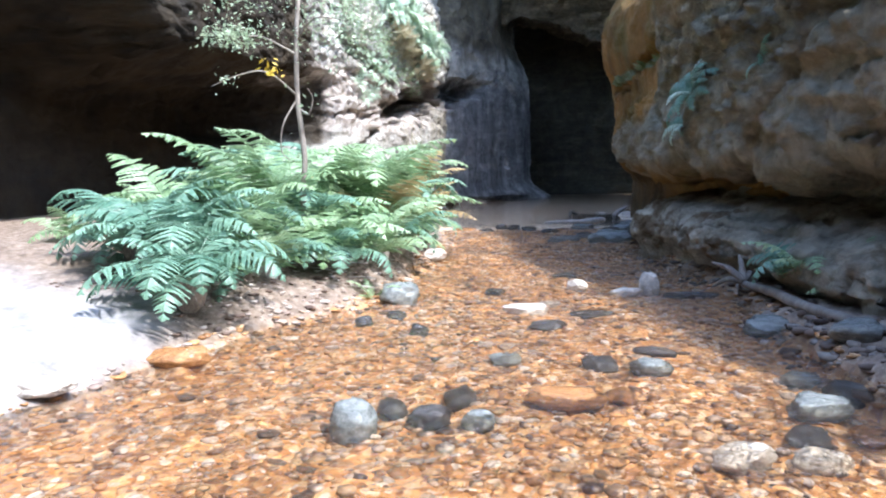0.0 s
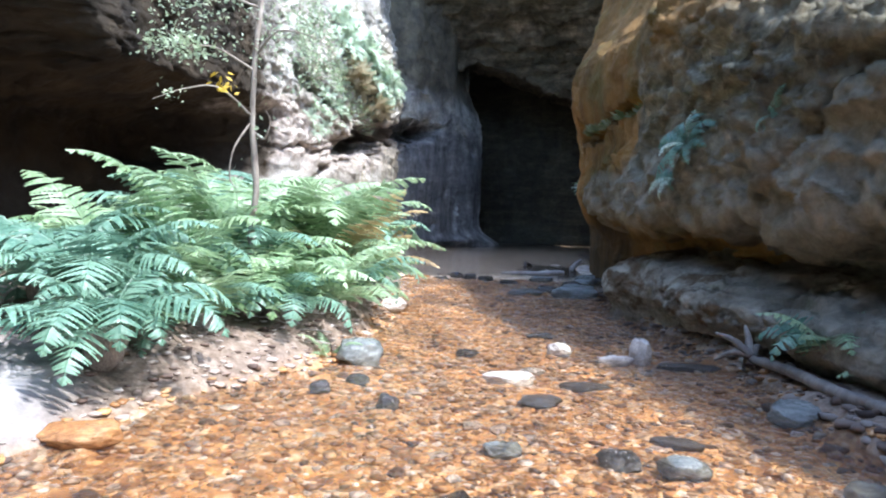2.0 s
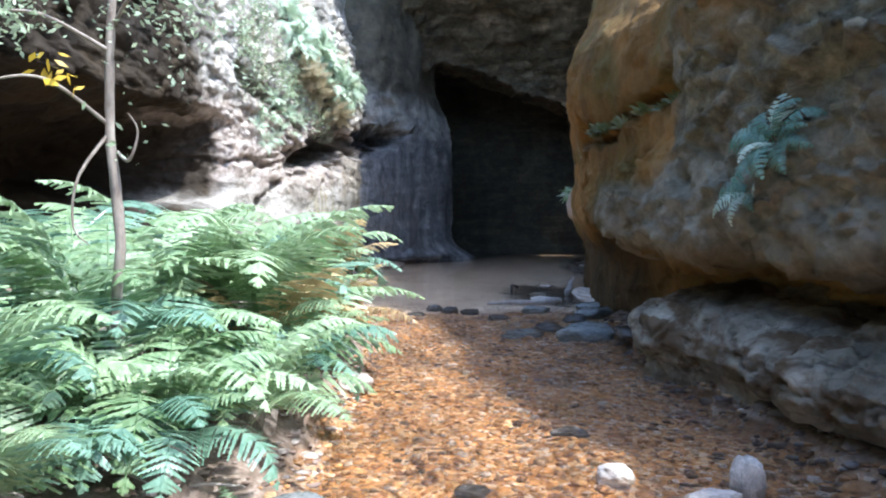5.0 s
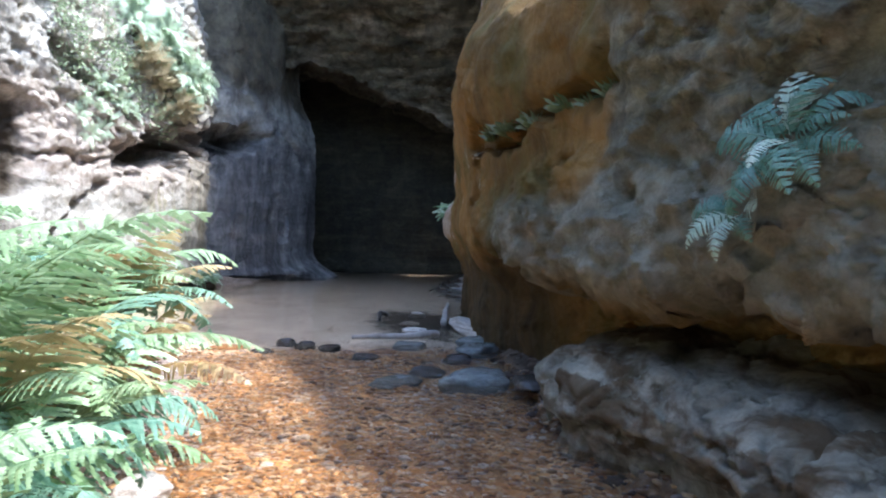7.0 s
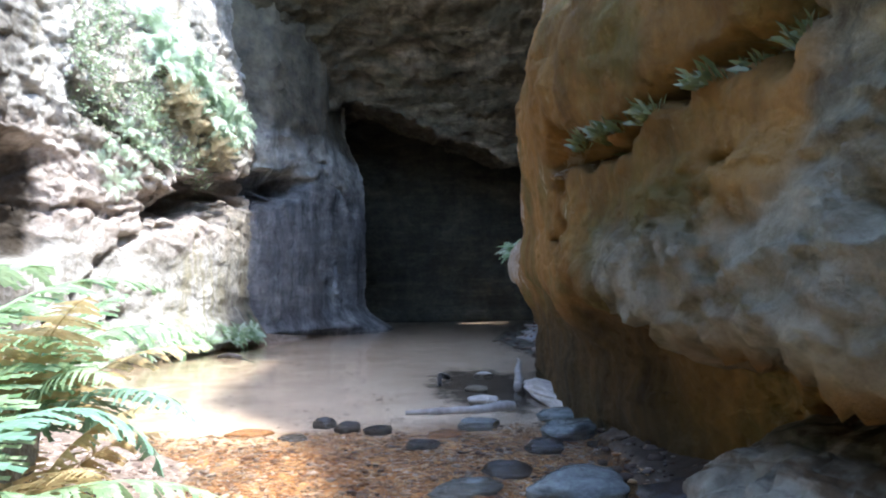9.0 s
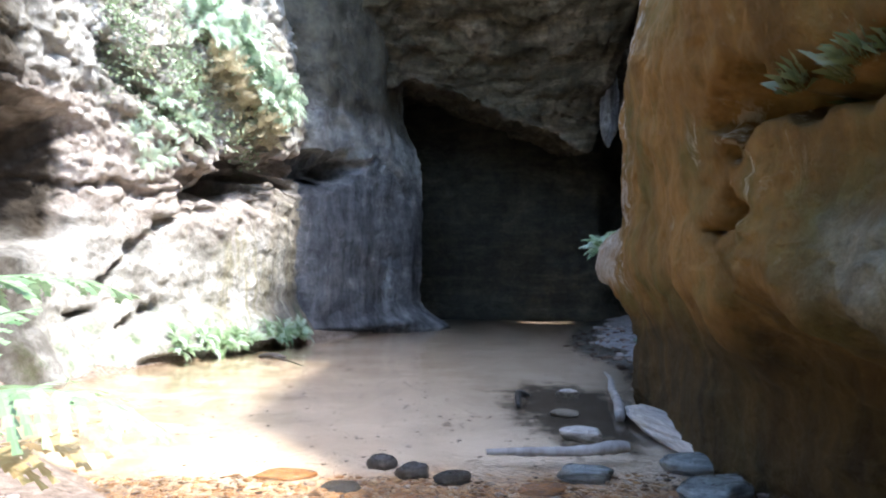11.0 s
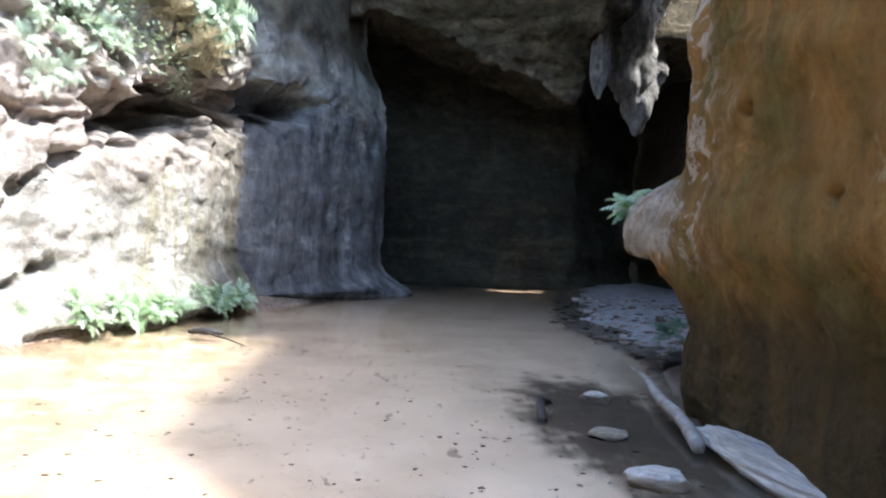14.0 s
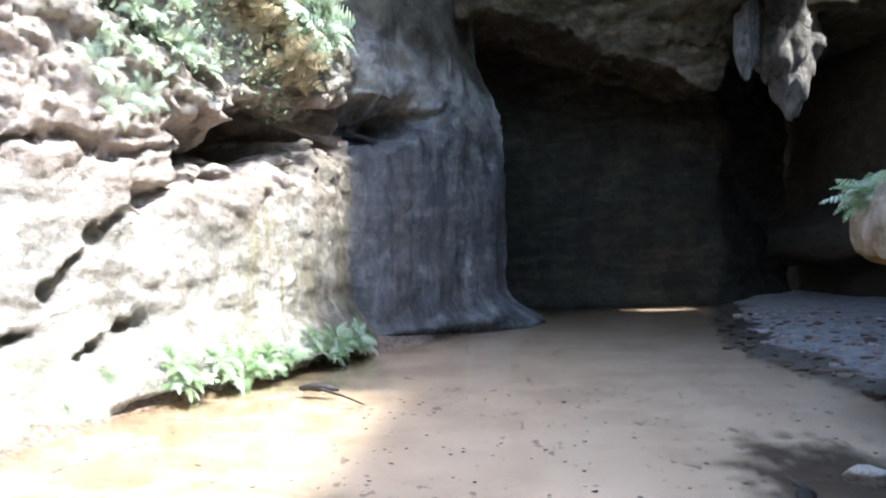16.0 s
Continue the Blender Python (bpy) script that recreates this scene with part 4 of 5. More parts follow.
def slab_grid():
    """The long slab under the wall: an undercut lip, a top that leans back to the wall and a rounded end with a ring on it."""
    ys, vs = np.linspace(0.7, 7.15, 330), np.linspace(0, 1, 90)
    Y, V = np.meshgrid(ys, vs, indexing="ij")
    front = along([(0.7, 2.66), (1.8, 2.5), (3.0, 2.24), (4.4, 2.18), (5.2, 2.02), (6.2, 1.98), (7.15, 2.05)], Y)
    under = along([(0.7, 0.45), (3.8, 0.42), (4.8, 0.12), (7.2, 0.06)], Y)
    off = under * np.interp(V, (0, 0.12, 0.3, 0.4), (1, 0.9, 0.25, 0)) + np.interp(V, (0.4, 0.5, 0.62, 0.8, 1), (0, 0.05, 0.3, 0.75, 1.3))
    Z = np.interp(V, (0, 0.12, 0.3, 0.4, 0.5, 0.62, 0.8, 1), (-0.12, 0.06, 0.17, 0.30, 0.46, 0.60, 0.74, 0.84))
    end = np.sqrt(np.clip(1 - (np.maximum(Y - 6.1, 0) / 1.05) ** 2, 0, 1))
    X = front + off * end + 0.55 * (1 - end)
    Z = Z * (0.12 + 0.88 * end) * along([(0.7, 0.8), (2.5, 1.0), (7.2, 0.95)], Y)
    Y = Y + 0.25 * (V - 0.5)
    P = roughen(np.stack([X, Y, Z], -1), -1, 0.12, 0.05, 0.04, 61.0, 0.06, 0.1, 0.10, -9.0, 0.09)
    r = np.hypot(P[..., 1] - 6.35, (P[..., 2] - 0.36) * 1.1)
    P[..., 0] += 0.045 * np.exp(-((r - 0.21) / 0.03) ** 2) - 0.02 * step(0.21, 0.17, r)
    return P


def make_slab_mat():
    m, n, l, b, col = rock_base("rust_stained_slab_rock", (0.18, 0.152, 0.108), (0.41, 0.355, 0.265), (0.62, 0.55, 0.44), streak=0.3)
    rust = ramp(n, l, tex_noise(n, l, 1.2, 6, 0.6, (1.3, 0.55, 1.6), 0.6), ((0.54, (0, 0, 0)), (0.60, (1, 1, 1))))
    col = mix(n, l, times(n, l, rust, 0.85), col, (0.105, 0.06, 0.024))
    moss = ramp(n, l, tex_noise(n, l, 3.0, 7, 0.7), ((0.58, (0, 0, 0)), (0.68, (1, 1, 1))))
    col = mix(n, l, times(n, l, moss, 0.5), col, (0.10, 0.11, 0.05))
    finish(n, l, b, col)
    return m


slab = grid_mesh("slab_boulder", slab_grid(), make_slab_mat())
tagged(slab, "long grey-brown sandstone slab with rust stains and ringed end", "boulder")
stone("sandstone_ledge", "long pale water-worn ledge at the foot of the wall", 2.9, 11.55, (0.25, 1.2, 0.13), STONE_PALE, 31, 2, z=-0.02, facet=0.35, subdiv=5)
stone("hanging_rock", "sunlit pale rock hanging at the back of the cave", 8.35, 27.45, (1.05, 0.9, 2.1), ROCK_HANG, 48, 0, z=6.3, facet=0.9, rough=0.36, subdiv=5)
stone("hanging_rock", "narrow pale rock rib hanging from the cave roof", 6.4, 25.2, (0.26, 0.32, 1.1), ROCK_HANG, 45, 0, z=5.9, facet=0.9, rough=0.36, subdiv=4)


# ---- ferns ----
def frond_mesh(name, seed, droop, rise, mat, pairs=26, width=0.22, lobes=6):
    """One fern frond of unit length: a bent stalk with toothed leaflets on both sides."""
    rnd = random.Random(seed)
    verts, faces = [], []
    pts, ang, p = [], radians(rise), Vector((0, 0, 0))
    steps = 40
    for i in range(steps + 1):
        pts.append((p.copy(), ang))
        ang -= radians(droop) / steps * (0.5 + 1.0 * i / steps)
        p += Vector((0, math.cos(ang), math.sin(ang))) / steps
    for i in range(0, steps, 4):
        (a, aa), (b, ab) = pts[i], pts[min(i + 4, steps)]
        r = 0.007 * (1 - i / steps) + 0.0015
        k = len(verts)
        for q, g in ((a, aa), (b, ab)):
            up = Vector((0, -math.sin(g), math.cos(g)))
            verts += [q + Vector((r, 0, 0)), q + up * r, q - Vector((r, 0, 0))]
        faces += [(k, k + 1, k + 4, k + 3), (k + 1, k + 2, k + 5, k + 4)]
    for j in range(pairs):
        t = 0.13 + 0.86 * j / (pairs - 1)
        q, g = pts[min(int(t * steps), steps)]
        fwd, up = Vector((0, math.cos(g), math.sin(g))), Vector((0, -math.sin(g), math.cos(g)))
        w = width * (min(1, (t - 0.05) / 0.25) ** 0.7) * (1 - t) ** 0.75 * 1.45 + 0.012
        for s in (-1, 1):
            ln = w * rnd.uniform(0.88, 1.1)
            lean, sag = rnd.uniform(0.25, 0.5), rnd.uniform(-0.10, 0.30)
            d = (Vector((s, 0, 0)) + fwd * lean - up * sag).normalized()
            half = 0.62 / pairs * rnd.uniform(0.9, 1.15)
            for c in range(lobes):
                u0, u1 = c / lobes, (c + 1) / lobes
                h0 = half * (1 - 0.75 * u0)
                a, b = q + d * ln * u0 - up * ln * 0.25 * u0 * u0, q + d * ln * u1 - up * ln * 0.25 * u1 * u1
                k = len(verts)
                verts += [a, b, b + fwd * h0 * 0.95 - up * h0 * 0.15, a + fwd * h0 * 0.55, a - fwd * h0 * 0.45, b - fwd * h0 * 0.75 - up * h0 * 0.15]
                faces += [(k, k + 1, k + 2, k + 3), (k, k + 4, k + 5, k + 1)]
    me = bpy.data.meshes.new(name)
    me.from_pydata([tuple(v) for v in verts], [], faces)
    me.materials.append(mat)
    return me


FRONDS = {}
for key, mat in (("teal", FERN_TEAL), ("green", FERN_GREEN), ("brown", FERN_BROWN), ("dry", DRY), ("pale", FERN_PALE)):
    shapes = ((112, 70, 0.25), (135, 74, 0.27), (155, 80, 0.26), (95, 60, 0.27)) if key == "teal" else ((80, 70, 0.21), (100, 74, 0.24), (125, 79, 0.23), (68, 60, 0.25))
    FRONDS[key] = [frond_mesh("frond", 10 + i, dr, ri, mat, width=w) for i, (dr, ri, w) in enumerate(shapes)]


bm = lump(55, 2, 0.35, 0.3)
ROOTSTOCK = bpy.data.meshes.new("rootstock")
bm.to_mesh(ROOTSTOCK)
bm.free()
ROOTSTOCK.materials.append(BARK)


def fern(label, at, count, length, mix_of, seed, lean=(0, 0, 1), low=-34, high=16, arc=(0, 360), group="ferns", category="fern"):
    """A fern: fronds that spring from one crown, along the axis lean."""
    rnd = random.Random(seed)
    turn = Vector((0, 0, 1)).rotation_difference(Vector(lean).normalized()).to_matrix().to_4x4()
    root = tagged(new("fern"), label, category, group)
    root.matrix_basis = Matrix.Translation(at) @ turn
    if length > 0.5:
        rs = new("rootstock", ROOTSTOCK)
        rs.parent = root
        rs.matrix_basis = pose(0, 0, -0.06) @ Matrix.Diagonal((0.16 * length, 0.16 * length, 0.2 * length, 1))
    for i in range(count):
        kind = mix_of[int(rnd.random() * len(mix_of))]
        ob = new("frond", rnd.choice(FRONDS[kind]))
        ob.parent = root
        az = arc[0] + (arc[1] - arc[0]) * (i + rnd.uniform(-0.4, 0.4)) / count
        s = length * rnd.uniform(0.72, 1.12)
        r = 0.05 * length
        ob.matrix_basis = pose(r * -math.sin(radians(az)), r * math.cos(radians(az)), -0.02, rnd.uniform(low, high), rnd.uniform(-14, 14), az) @ Matrix.Diagonal((s, s, s, 1))
    return root


def on_ground(x, y, up=0.0):
    return (x, y, ground_height(x, y)[0] + up)


T, GR, BR = ["teal"], ["green"], ["brown"]
BANKF = "ferns on the left bank"
for i, (x, y, up, n, ln, kinds, label) in enumerate((
        (-2.3, 1.45, 0.22, 20, 1.0, T, "blue-green arching fern on the sandy bank"), (-1.95, 0.95, 0.2, 18, 0.85, T, "low blue-green fern at the water's edge"),
        (-2.85, 1.9, 0.2, 18, 1.0, T, "blue-green arching fern on the sandy bank"), (-2.15, 2.4, 0.1, 15, 1.1, T + GR, "tall green fern in the thicket"),
        (-1.55, 2.85, 0.02, 18, 1.0, GR, "fresh green fern around the sapling's foot"), (-1.05, 3.3, 0.05, 14, 0.92, GR, "fresh green fern leaning over the stream bank"),
        (-2.3, 3.9, 0.2, 14, 1.35, GR, "tall green fern in the thicket"), (-3.3, 3.6, 0.2, 13, 1.3, GR + T, "tall green fern in the thicket"), (-1.5, 4.7, 0.2, 14, 1.45, GR, "tall green fern in the thicket"),
        (-1.2, 5.4, 0.25, 14, 1.25, GR + T, "tall green fern near the stream"), (-2.2, 5.2, 0.3, 13, 1.6, GR, "tall green fern in the thicket"), (-3.2, 5.2, 0.3, 12, 1.6, GR + T, "tall green fern in the thicket"),
        (-1.1, 6.2, 0.55, 18, 0.98, T + GR + GR + BR + BR, "fern with browning fronds at the stream's edge"), (-0.95, 5.9, 0.3, 13, 0.8, BR + BR + GR, "drying brown fern hanging to the water"),
        (-1.8, 6.4, 0.45, 13, 1.5, GR + T, "tall green fern in the thicket"), (-2.8, 6.8, 0.4, 12, 1.6, GR + T, "tall green fern in the thicket"), (-0.88, 2.35, 0.0, 8, 0.36, GR, "small bright green fern on the bank"),
        (-1.75, 1.95, 0.02, 16, 0.85, T + GR, "arching fern hanging over the gravel bank"), (-1.3, 2.55, 0.05, 15, 0.8, GR + T, "arching fern hanging over the gravel bank"),
        (-2.55, 2.75, 0.1, 15, 1.1, T + GR, "dense arching fern in the thicket"), (-1.0, 3.9, 0.1, 15, 0.95, GR + T, "green fern drooping towards the stream"), (-1.9, 3.4, 0.15, 15, 1.2, GR + T, "tall green fern in the thicket"),
        (-0.95, 4.9, 0.15, 14, 0.85, T + GR, "green fern drooping towards the stream"),
        (-4.0, 4.6, 0.1, 10, 0.9, GR, "green fern before the alcove"), (-4.3, 3.2, 0.0, 8, 0.6, GR, "low green fern before the alcove"), (-3.8, 6.4, 0.3, 11, 1.4, T, "blue-green fern before the alcove"),
        (-1.25, 4.5, 0.1, 12, 1.1, GR + BR + T, "green fern with some browned fronds"), (-2.9, 7.7, 0.3, 12, 1.3, GR + T, "green fern on the far bank"))):
    fern(label, on_ground(x, y, up), n, ln, kinds, 300 + i, group=BANKF)

# plants on the lit wall
from mathutils.bvhtree import BVHTree


def tree_of(ob):
    return BVHTree.FromPolygons([v.co[:] for v in ob.data.vertices], [p.vertices[:] for p in ob.data.polygons])


left_tree, right_tree = tree_of(wall_left), tree_of(wall_right)


def on_left(y, z):
    hit, nrm, _, _ = left_tree.ray_cast(Vector((2.5, y - 2.2, z)), Vector((-1, 0.4, 0)).normalized())
    return (hit, nrm if nrm.x > 0 else -nrm) if hit else (None, None)


def on_right(y, z):
    hit, nrm, _, _ = right_tree.ray_cast(Vector((0, y, z)), Vector((1, 0, 0)))
    return (hit, nrm if nrm.x < 0 else -nrm) if hit else (None, None)


RF = "ferns on the ochre wall"
def wall_fern(y, z):
    hit, nrm = on_right(y, z)
    return hit + nrm * 0.02


fern("blue-green fern rooted in the ochre rock wall", wall_fern(3.85, 1.92), 14, 0.44, ["pale", "teal", "teal"], 401, lean=(-0.75, -0.2, 0.6), low=-38, high=2, group=RF)
fern("small blue-green fern on the rock wall", wall_fern(4.2, 1.6), 10, 0.36, ["pale", "teal", "teal"], 402, lean=(-0.85, -0.2, 0.45), low=-38, high=0, group=RF)
fern("small pale fern on the rock wall", wall_fern(2.6, 2.05), 6, 0.25, T, 403, lean=(-0.9, 0, 0.3), low=-20, high=0, group=RF)
fern("dark green fern beside the stranded log", (2.75, 1.75, 0.22), 13, 0.62, T + GR, 404, lean=(-0.3, -0.1, 1), group=RF)
fern("dark green fern beside the stranded log", (2.95, 1.2, 0.25), 10, 0.5, GR, 405, lean=(-0.3, -0.1, 1), group=RF)
fern("small green fern on the rock nose", wall_fern(15.6, 1.98), 22, 0.4, ["green", "pale"], 406, lean=(-0.5, -0.3, 0.8), group=RF)
fern("small green fern under the rock nose", (4.5, 16.7, 0.3), 9, 0.4, T, 407, lean=(-0.5, -0.3, 0.8), group=RF)

def leaf_cluster(name, seed, count, size, reach, mat, parent, hang=0.0):
    rnd = random.Random(seed)
    verts, faces = [], []
    for _ in range(count):
        c = Vector((rnd.gauss(0, reach[0]), rnd.gauss(0, reach[1]), rnd.gauss(0, reach[2])))
        a = Vector((rnd.gauss(0, 1), rnd.gauss(0, 1), rnd.gauss(-hang, 0.7))).normalized()
        b = a.cross(Vector((rnd.gauss(0, 1), rnd.gauss(0, 1), rnd.gauss(0, 1)))).normalized()
        s = size * rnd.uniform(0.6, 1.3)
        k = len(verts)
        verts += [c, c + a * s * 0.45 + b * s * 0.22, c + a * s, c + a * s * 0.45 - b * s * 0.22]
        faces.append((k, k + 1, k + 2, k + 3))
    return link_mesh(name, verts, faces, mat, parent, smooth=False)


rnd = random.Random(77)
WF = "ferns on the sunlit wall"
for i in range(70):
    t = rnd.random()
    y, z = 17.9 + 2.6 * t + rnd.uniform(-0.35, 0.2), 6.5 - 1.7 * t + rnd.uniform(-0.35, 0.6)
    hit, nrm = on_left(y, z)
    if hit:
        fern("pale green fern hanging from the sunlit rock", hit + nrm * 0.03, 9, rnd.uniform(0.5, 0.9), ["pale"], 500 + i, lean=nrm + Vector((0, 0, 0.5)), low=-32, high=8, group=WF)
for i in range(34):
    t = rnd.random()
    hit, nrm = on_left(17.9 + 2.2 * t, 5.7 - 1.0 * t + rnd.uniform(-0.35, 0.35))
    if hit:
        fern("straw-coloured dead fronds hanging on the rock", hit - nrm * 0.03, 7, rnd.uniform(0.5, 0.9), ["dry"], 580 + i, lean=nrm + Vector((0, 0, -0.9)), low=-10, high=20, group=WF)
for i in range(26):
    y, z = (17.5, 4.35) if i < 16 else (16.6, 4.0)
    hit, nrm = on_left(y + rnd.gauss(0, 0.28), z + rnd.gauss(0, 0.32))
    if hit:
        fern("small light green fern in a rock crevice", hit + nrm * 0.01, 8, rnd.uniform(0.25, 0.42), ["pale"], 620 + i, lean=nrm + Vector((0, 0, 0.4)), low=-35, high=5, group=WF)
for i in range(44):
    hit, nrm = on_left(17.0 + 4.2 * rnd.random(), 0.2 + 0.25 * rnd.random() ** 2)
    if hit:
        fern("small fern growing along the pool's edge", hit - nrm * 0.02, 8, rnd.uniform(0.22, 0.45), ["pale", "green", "green"], 660 + i, lean=nrm + Vector((0, 0, 0.5)), low=-30, high=0, group="ferns at the pool")
for i in range(60):
    t = rnd.random()
    y, z = 15.6 + 4.6 * t, 5.6 - 0.5 * t + rnd.uniform(-1.2, 1.3)
    hit, nrm = on_left(y, z)
    if hit:
        root = tagged(new("creeper"), "pale small-leaved creeper on the sunlit rock", "creeper", "creepers")
        root.matrix_basis = Matrix.Translation(hit)
        leaf_cluster("leaves", 700 + i, 90, 0.10, (0.12, 0.2, 0.22), LEAF_SMALL, root, 0.4)

# grass along the ledge of the ochre wall
for i in range(24):
    y = 5.75 + 2.6 * i / 23 + rnd.uniform(-0.06, 0.06)
    hit, nrm = on_right(y, 2.58 - 0.03 * (y - 5.75) + rnd.uniform(-0.05, 0.03))
    if hit:
        verts, faces = [], []
        for _ in range(26):
            b = Vector((rnd.uniform(-0.03, 0.03), rnd.uniform(-0.08, 0.08), -0.05))
            d = Vector((rnd.uniform(-0.16, 0.02), rnd.uniform(-0.1, 0.1), rnd.uniform(0.03, 0.16)))
            k = len(verts)
            side = Vector((0.003, 0.006, 0))
            verts += [b - side, b + side, b + d * 0.6 + side + Vector((0, 0, 0.02)), b + d - Vector((0, 0, 0.02))]
            faces.append((k, k + 1, k + 2, k + 3))
        tuft = link_mesh("grass_tuft", verts, faces, GRASS, None, False)
        tuft.matrix_basis = Matrix.Translation(hit - nrm * 0.03)
        tagged(tuft, "thin grass tuft on the rock ledge", "grass", "ledge grass")


for i in range(10):
    y = 5.75 + 1.4 * i / 9 + rnd.uniform(-0.08, 0.08)
    hit, nrm = on_right(y, 2.56)
    if hit:
        fern("tiny green fern in the slot of the ochre wall", hit - nrm * 0.02, 6, rnd.uniform(0.08, 0.16), GR, 760 + i, lean=nrm + Vector((0, 0, 0.5)), low=-30, high=5, group=RF)


# ---- wood ----
def tube(name, points, radii, mat, parent=None, sides=10, seed=0, knob=0.12):
    """A tapered, slightly knotted stem through the given places."""
    rnd = random.Random(seed)
    pts = [Vector(p) for p in points]
    dense, rad = [], []
    for i in range(len(pts) - 1):
        for k in range(8):
            t = k / 8
            p0, p1, p2, p3 = pts[max(i - 1, 0)], pts[i], pts[i + 1], pts[min(i + 2, len(pts) - 1)]
            dense.append(0.5 * ((2 * p1) + (p2 - p0) * t + (2 * p0 - 5 * p1 + 4 * p2 - p3) * t * t + (3 * p1 - p0 - 3 * p2 + p3) * t ** 3))
            rad.append(radii[i] + (radii[i + 1] - radii[i]) * t)
    dense.append(pts[-1])
    rad.append(radii[-1])
    verts, faces = [], []
    for i, p in enumerate(dense):
        d = (dense[min(i + 1, len(dense) - 1)] - dense[max(i - 1, 0)]).normalized()
        a = d.cross(Vector((0.3, 0.5, 0.8))).normalized()
        b = d.cross(a)
        for s in range(sides):
            w = 2 * math.pi * s / sides
            r = rad[i] * (1 + knob * rnd.uniform(-1, 1))
            verts.append(p + (a * math.cos(w) + b * math.sin(w)) * r)
    for i in range(len(dense) - 1):
        for s in range(sides):
            k, q = i * sides, (s + 1) % sides
            faces.append((k + s, k + q, k + sides + q, k + sides + s))
    faces.append(tuple(range(sides))[::-1])
    faces.append(tuple(range(len(verts) - sides, len(verts))))
    return link_mesh(name, verts, faces, mat, parent)


tree = tagged(new("sapling"), "slender grey-barked sapling with small pale leaves among ferns", "tree")
tree.matrix_basis = Matrix.Translation(on_ground(-1.70, 3.05, -0.05))
tube("trunk", [(0, 0, 0), (-0.02, 0.02, 0.5), (0.02, 0.0, 0.95), (-0.03, 0.03, 1.5), (-0.02, 0.05, 2.1), (0.03, 0.1, 2.9), (0.0, 0.1, 4.0)], [0.036, 0.03, 0.028, 0.026, 0.023, 0.018, 0.012], BARK, tree, seed=3, knob=0.14)
for i, (pts, n, spread) in enumerate((
        (((-0.03, 0.04, 1.95), (-0.3, -0.1, 2.1), (-0.5, -0.2, 2.1), (-0.65, -0.2, 2.12)), 120, (0.16, 0.16, 0.07)), (((0, 0.05, 2.1), (0.2, -0.1, 2.25), (0.4, -0.1, 2.25), (0.55, -0.1, 2.2)), 150, (0.2, 0.18, 0.2)),
        (((0, 0.08, 2.5), (-0.25, 0.1, 2.6), (-0.45, 0.1, 2.7), (-0.6, 0.1, 2.75)), 190, (0.25, 0.22, 0.2)), (((0.03, 0.1, 2.8), (0.3, 0.1, 3.1), (0.5, 0.1, 3.3), (0.7, 0.1, 3.4)), 110, (0.3, 0.25, 0.2)),
        (((-0.04, 0.03, 1.55), (-0.25, -0.2, 1.75), (-0.5, -0.3, 1.72), (-0.75, -0.35, 1.62)), 26, (0.07, 0.06, 0.04)), (((0, 0.04, 1.4), (0.1, -0.05, 1.35), (0.15, -0.05, 1.5), (0.1, -0.05, 1.6)), 14, (0.08, 0.06, 0.14)),
        (((-0.04, 0.03, 1.5), (-0.15, -0.1, 1.25), (-0.18, -0.1, 1.0), (-0.1, -0.1, 0.9)), 8, (0.05, 0.05, 0.1)))):
    limb = tube("limb", pts, [0.012, 0.009, 0.006, 0.003], BARK, tree, 6, seed=20 + i)
    crown = leaf_cluster("leaves", 900 + i, 4 * n if n > 50 else n, 0.045, spread, LEAF_SMALL, tree)
    crown.location = (Vector(pts[2]) * 0.6 + Vector(pts[3]) * 0.4)
yl = leaf_cluster("leaves", 960, 16, 0.10, (0.09, 0.05, 0.05), LEAF_YELLOW, tree, 0.5)
yl.location, yl["label"] = (-0.22, -0.2, 1.78), "few yellow dying leaves"

log = tube("stranded_log", [(2.36, 2.25, 0.12), (2.42, 1.7, 0.14), (2.46, 1.1, 0.13), (2.62, 0.2, 0.15), (2.75, -0.8, 0.18)], [0.03, 0.04, 0.042, 0.035, 0.03], DRIFT_DAMP, seed=6)
tagged(log, "damp grey-brown stranded driftwood log along the bank", "log")
for i in range(5):
    a = 2 * math.pi * i / 5
    r = tube("root", [(2.36, 2.25, 0.14), (2.33 + 0.1 * math.cos(a), 2.33, 0.2 + 0.08 * math.sin(a)), (2.3 + 0.2 * math.cos(a), 2.4, max(0.02, 0.18 + 0.18 * math.sin(a)))], [0.04, 0.025, 0.01], DRIFT_DAMP, log, 7, 60 + i)
branch = tube("fallen_branch", [(2.57, 12.25, 0.05), (2.75, 12.9, 0.10), (2.9, 13.6, 0.10), (3.15, 14.5, 0.12), (3.25, 15.1, 0.12)], [0.06, 0.055, 0.05, 0.03, 0.012], DRIFT, seed=8)
tagged(branch, "pale fallen branch lying beside the dark puddle", "branch")
stick = tube("wet_stick", [(0.97, 10.88, 0.03), (1.35, 10.80, 0.05), (1.75, 10.80, 0.05), (2.05, 10.85, 0.07), (2.2, 10.9, 0.06)], [0.025, 0.04, 0.045, 0.06, 0.045], DRIFT, seed=9)
tagged(stick, "wet grey stick across the pool's lip", "stick")
fl = tube("floating_wood", [(-2.25, 17.75, 0.03), (-2.0, 17.65, 0.06), (-1.75, 17.6, 0.03)], [0.03, 0.06, 0.02], DRIFT_WET, seed=10)
tagged(fl, "small dark driftwood lying in the clear pool", "driftwood")
tube("twig", [(-2.1, 17.7, 0.05), (-1.7, 17.4, 0.0), (-1.4, 17.1, -0.05)], [0.02, 0.015, 0.008], DRIFT_WET, fl, 6, 11)
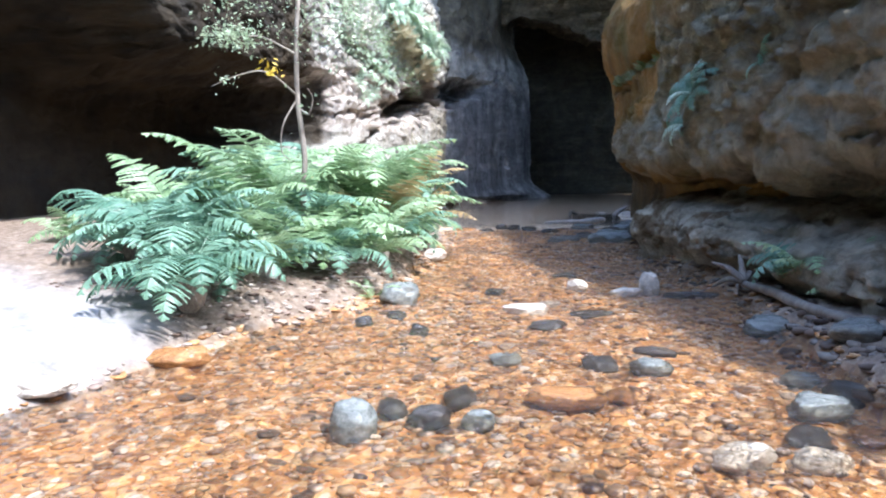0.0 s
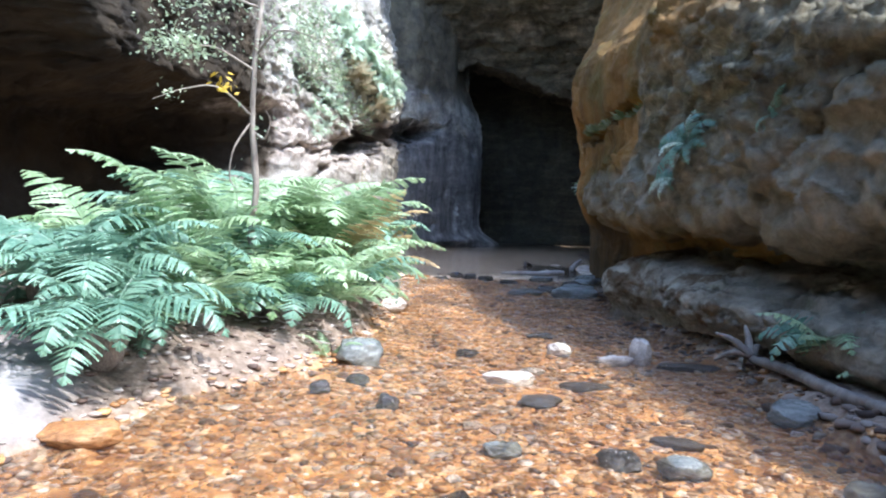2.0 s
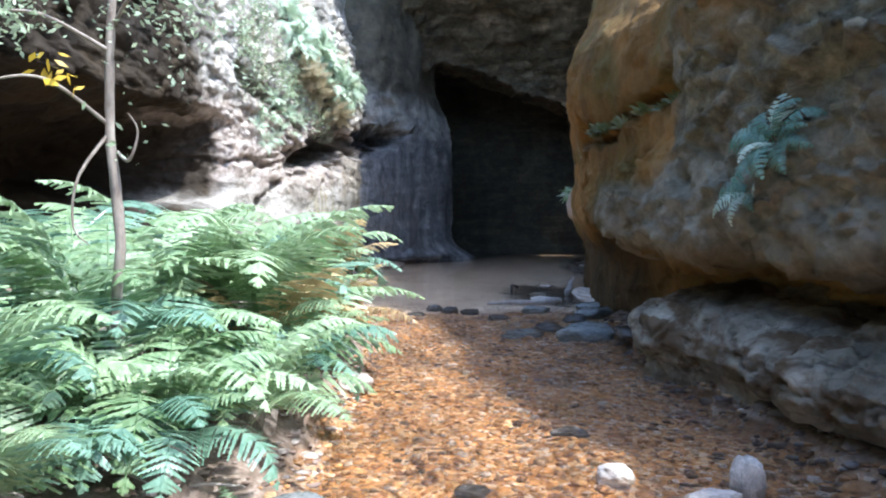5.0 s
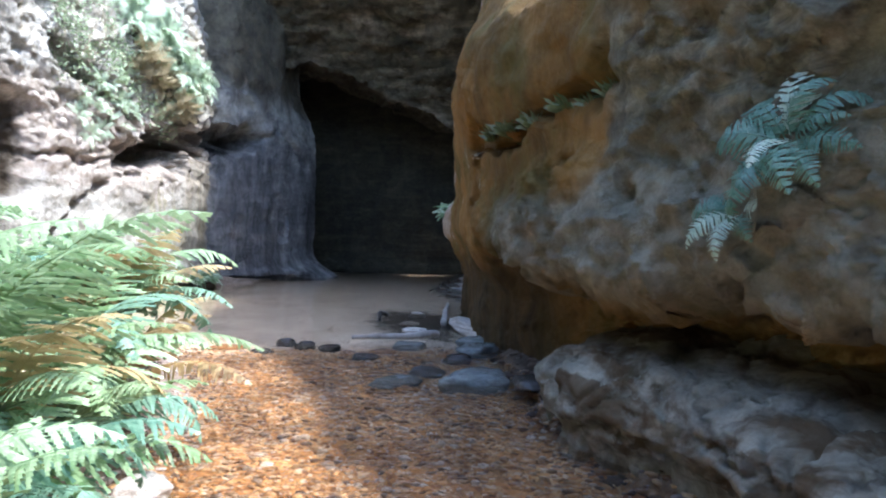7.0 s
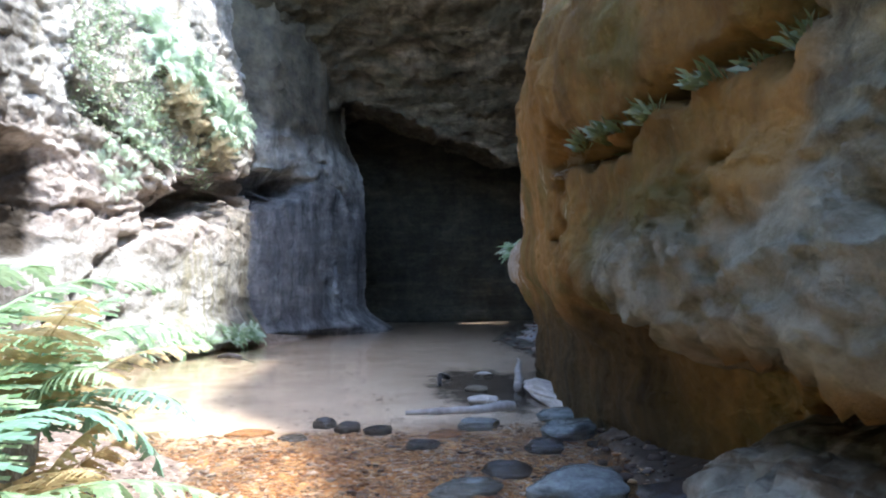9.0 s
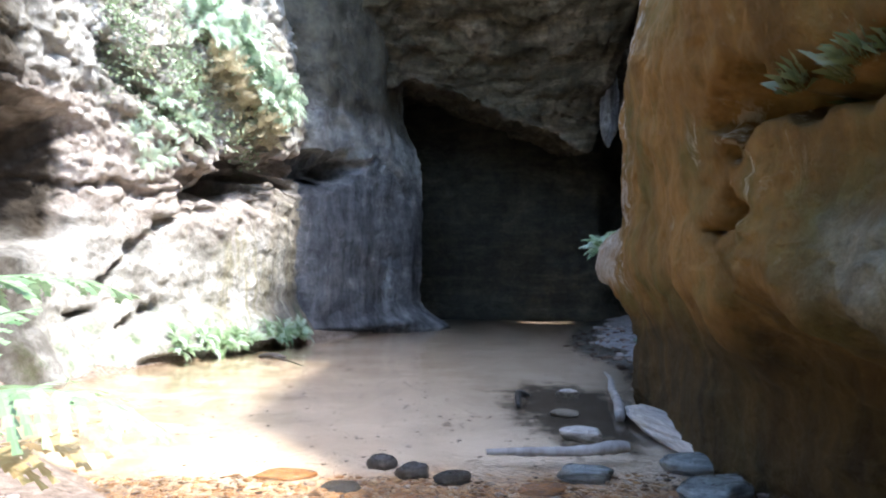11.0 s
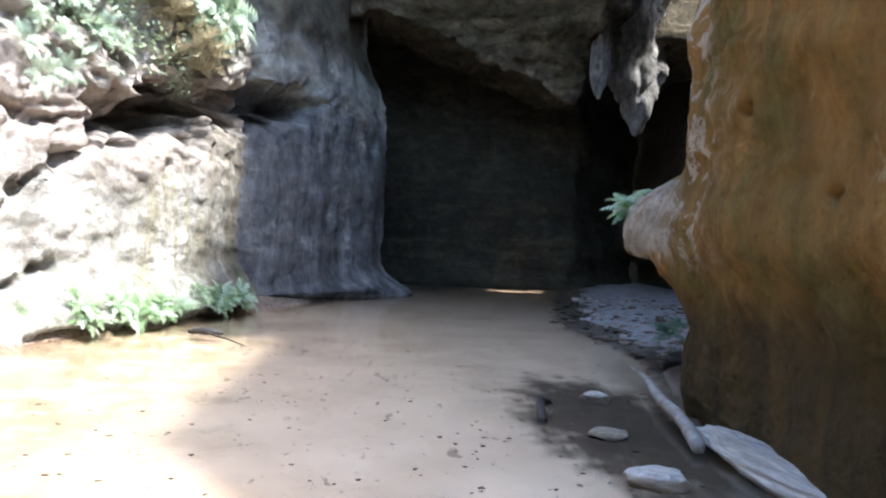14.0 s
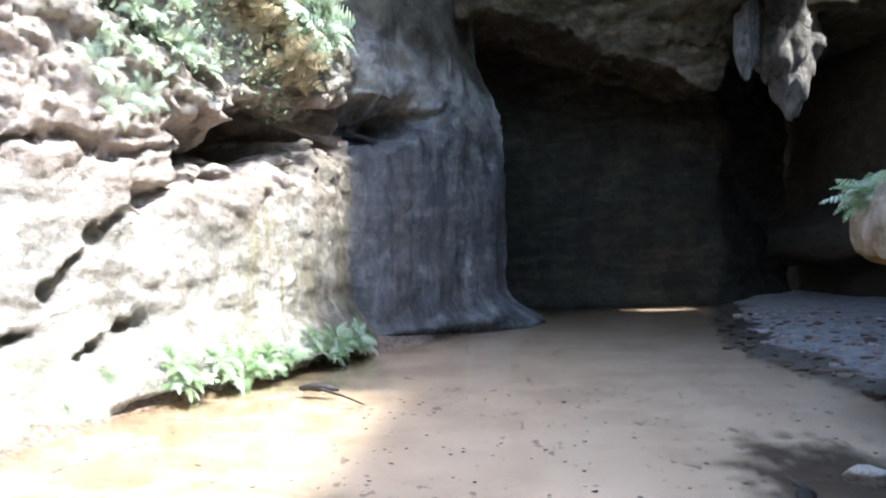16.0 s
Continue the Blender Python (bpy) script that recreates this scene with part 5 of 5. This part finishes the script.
for i, (x, y, a, ln) in enumerate(((-1.05, 2.45, 5, 0.35), (-1.2, 2.6, 20, 0.45), (-1.35, 2.3, -35, 0.4), (-1.0, 2.25, 0, 0.3))):
    z = ground_height(x, y)[0] + 0.02
    c, s = math.cos(radians(a)) * ln, math.sin(radians(a)) * ln
    tw = tube("twig", [(x - c / 2, y - s / 2, z + 0.01), (x, y, z + 0.03), (x + c / 2, y + s / 2, z + 0.01)], [0.006, 0.008, 0.004], DRIFT, None, 6, 80 + i)
    tagged(tw, "thin bleached twig on the gravel bank", "twig", "twigs")
tw = tube("submerged_root", [(1.65, 13.2, -0.02), (1.7, 13.5, 0.08), (1.85, 13.7, 0.02), (1.8, 13.9, 0.06)], [0.03, 0.045, 0.03, 0.012], DRIFT_WET, None, 8, 99)
tagged(tw, "dark knotted wood at the puddle's edge", "driftwood")

# ---- pebbles of the bed and litter of the bank ----
PEB = []
for i in range(8):
    bm = lump(2000 + i, 1, 0.28, 1.0, 0.6)
    me = bpy.data.meshes.new("pebble")
    bm.to_mesh(me)
    bm.free()
    me.materials.append(PEBBLE)
    me.shade_smooth()
    PEB.append(me)
SHAPES = [(np.array([v.co[:] for v in me.vertices]), [tuple(p.vertices) for p in me.polygons]) for me in PEB]


def scatter(name, label, count, seed, box, size, mat, keep, flat=0.4, sink=0.3):
    rng = random.Random(seed)
    verts, faces, base = [], [], 0
    for _ in range(count):
        x, y = rng.uniform(box[0], box[1]), rng.uniform(box[2], box[3])
        ok = keep(x, y)
        s = size[0] * (size[1] / size[0]) ** (rng.random() ** 1.7)
        a, c, i = rng.uniform(0, 6.283), rng.uniform(0.6, 1.0), rng.randrange(8)
        if not ok:
            continue
        v, f = SHAPES[i]
        q = v * (s, s * c, s * flat)
        q = np.c_[q[:, 0] * math.cos(a) - q[:, 1] * math.sin(a), q[:, 0] * math.sin(a) + q[:, 1] * math.cos(a), q[:, 2]]
        verts.append(q + (x, y, ground_height(x, y)[0] + s * flat * (0.5 - sink)))
        faces += [tuple(k + base for k in t) for t in f]
        base += len(v)
    ob = link_mesh(name, np.concatenate(verts).tolist(), faces, mat)
    return tagged(ob, label, "gravel", kind="stuff")


def in_stream(x, y):
    return along(EDGE_L, y) - 0.1 < x < along(EDGE_R, y) + 0.1


def on_bank(x, y):
    return along(EDGE_L, y) - 1.5 < x < along(EDGE_L, y) + 0.15 and ground_height(x, y)[3] < 0.35


def on_right_bank(x, y):
    return x > along(EDGE_R, y) - 0.15


scatter("stream_gravel", "rust and brown pebbles covering the stream bed", 26000, 5, (-2.4, 2.6, -3.6, 10.6), (0.011, 0.06), PEBBLE, in_stream, 0.4, 0.45)
scatter("bank_gravel", "pinkish stones and dead leaves on the bank", 6500, 6, (-3.6, -0.4, -1.0, 9.0), (0.015, 0.06), BANK, on_bank, 0.3)
scatter("bank_gravel", "grey and brown stones along the wall's foot", 2600, 7, (1.9, 3.6, -3.0, 12.5), (0.02, 0.10), BANK_WET, on_right_bank, 0.45)
scatter("pool_litter", "dark leaf scraps and grit on the pool sand", 1700, 8, (-3.8, 3.6, 10.3, 18.5), (0.006, 0.034), BANK_WET, in_stream, 0.15)
scatter("cave_gravel", "pale stones on the shingle bar", 900, 9, (3.6, 8.0, 16.0, 25.5), (0.03, 0.14), BANK, on_right_bank, 0.4)
rng = random.Random(12)
made = 0
while made < 290:
    x, y = rng.uniform(-1.9, 2.2), rng.uniform(-1.2, 3.4)
    if not in_stream(x, y):
        continue
    ob = new("pebble", PEB[rng.randrange(8)])
    ob.parent = ground
    s = rng.uniform(0.03, 0.075)
    ob.matrix_basis = pose(x, y, ground_height(x, y)[0] + 0.004, 0, 0, rng.uniform(0, 360)) @ Matrix.Diagonal((s, s * rng.uniform(0.6, 1), s * 0.42, 1))
    made += 1
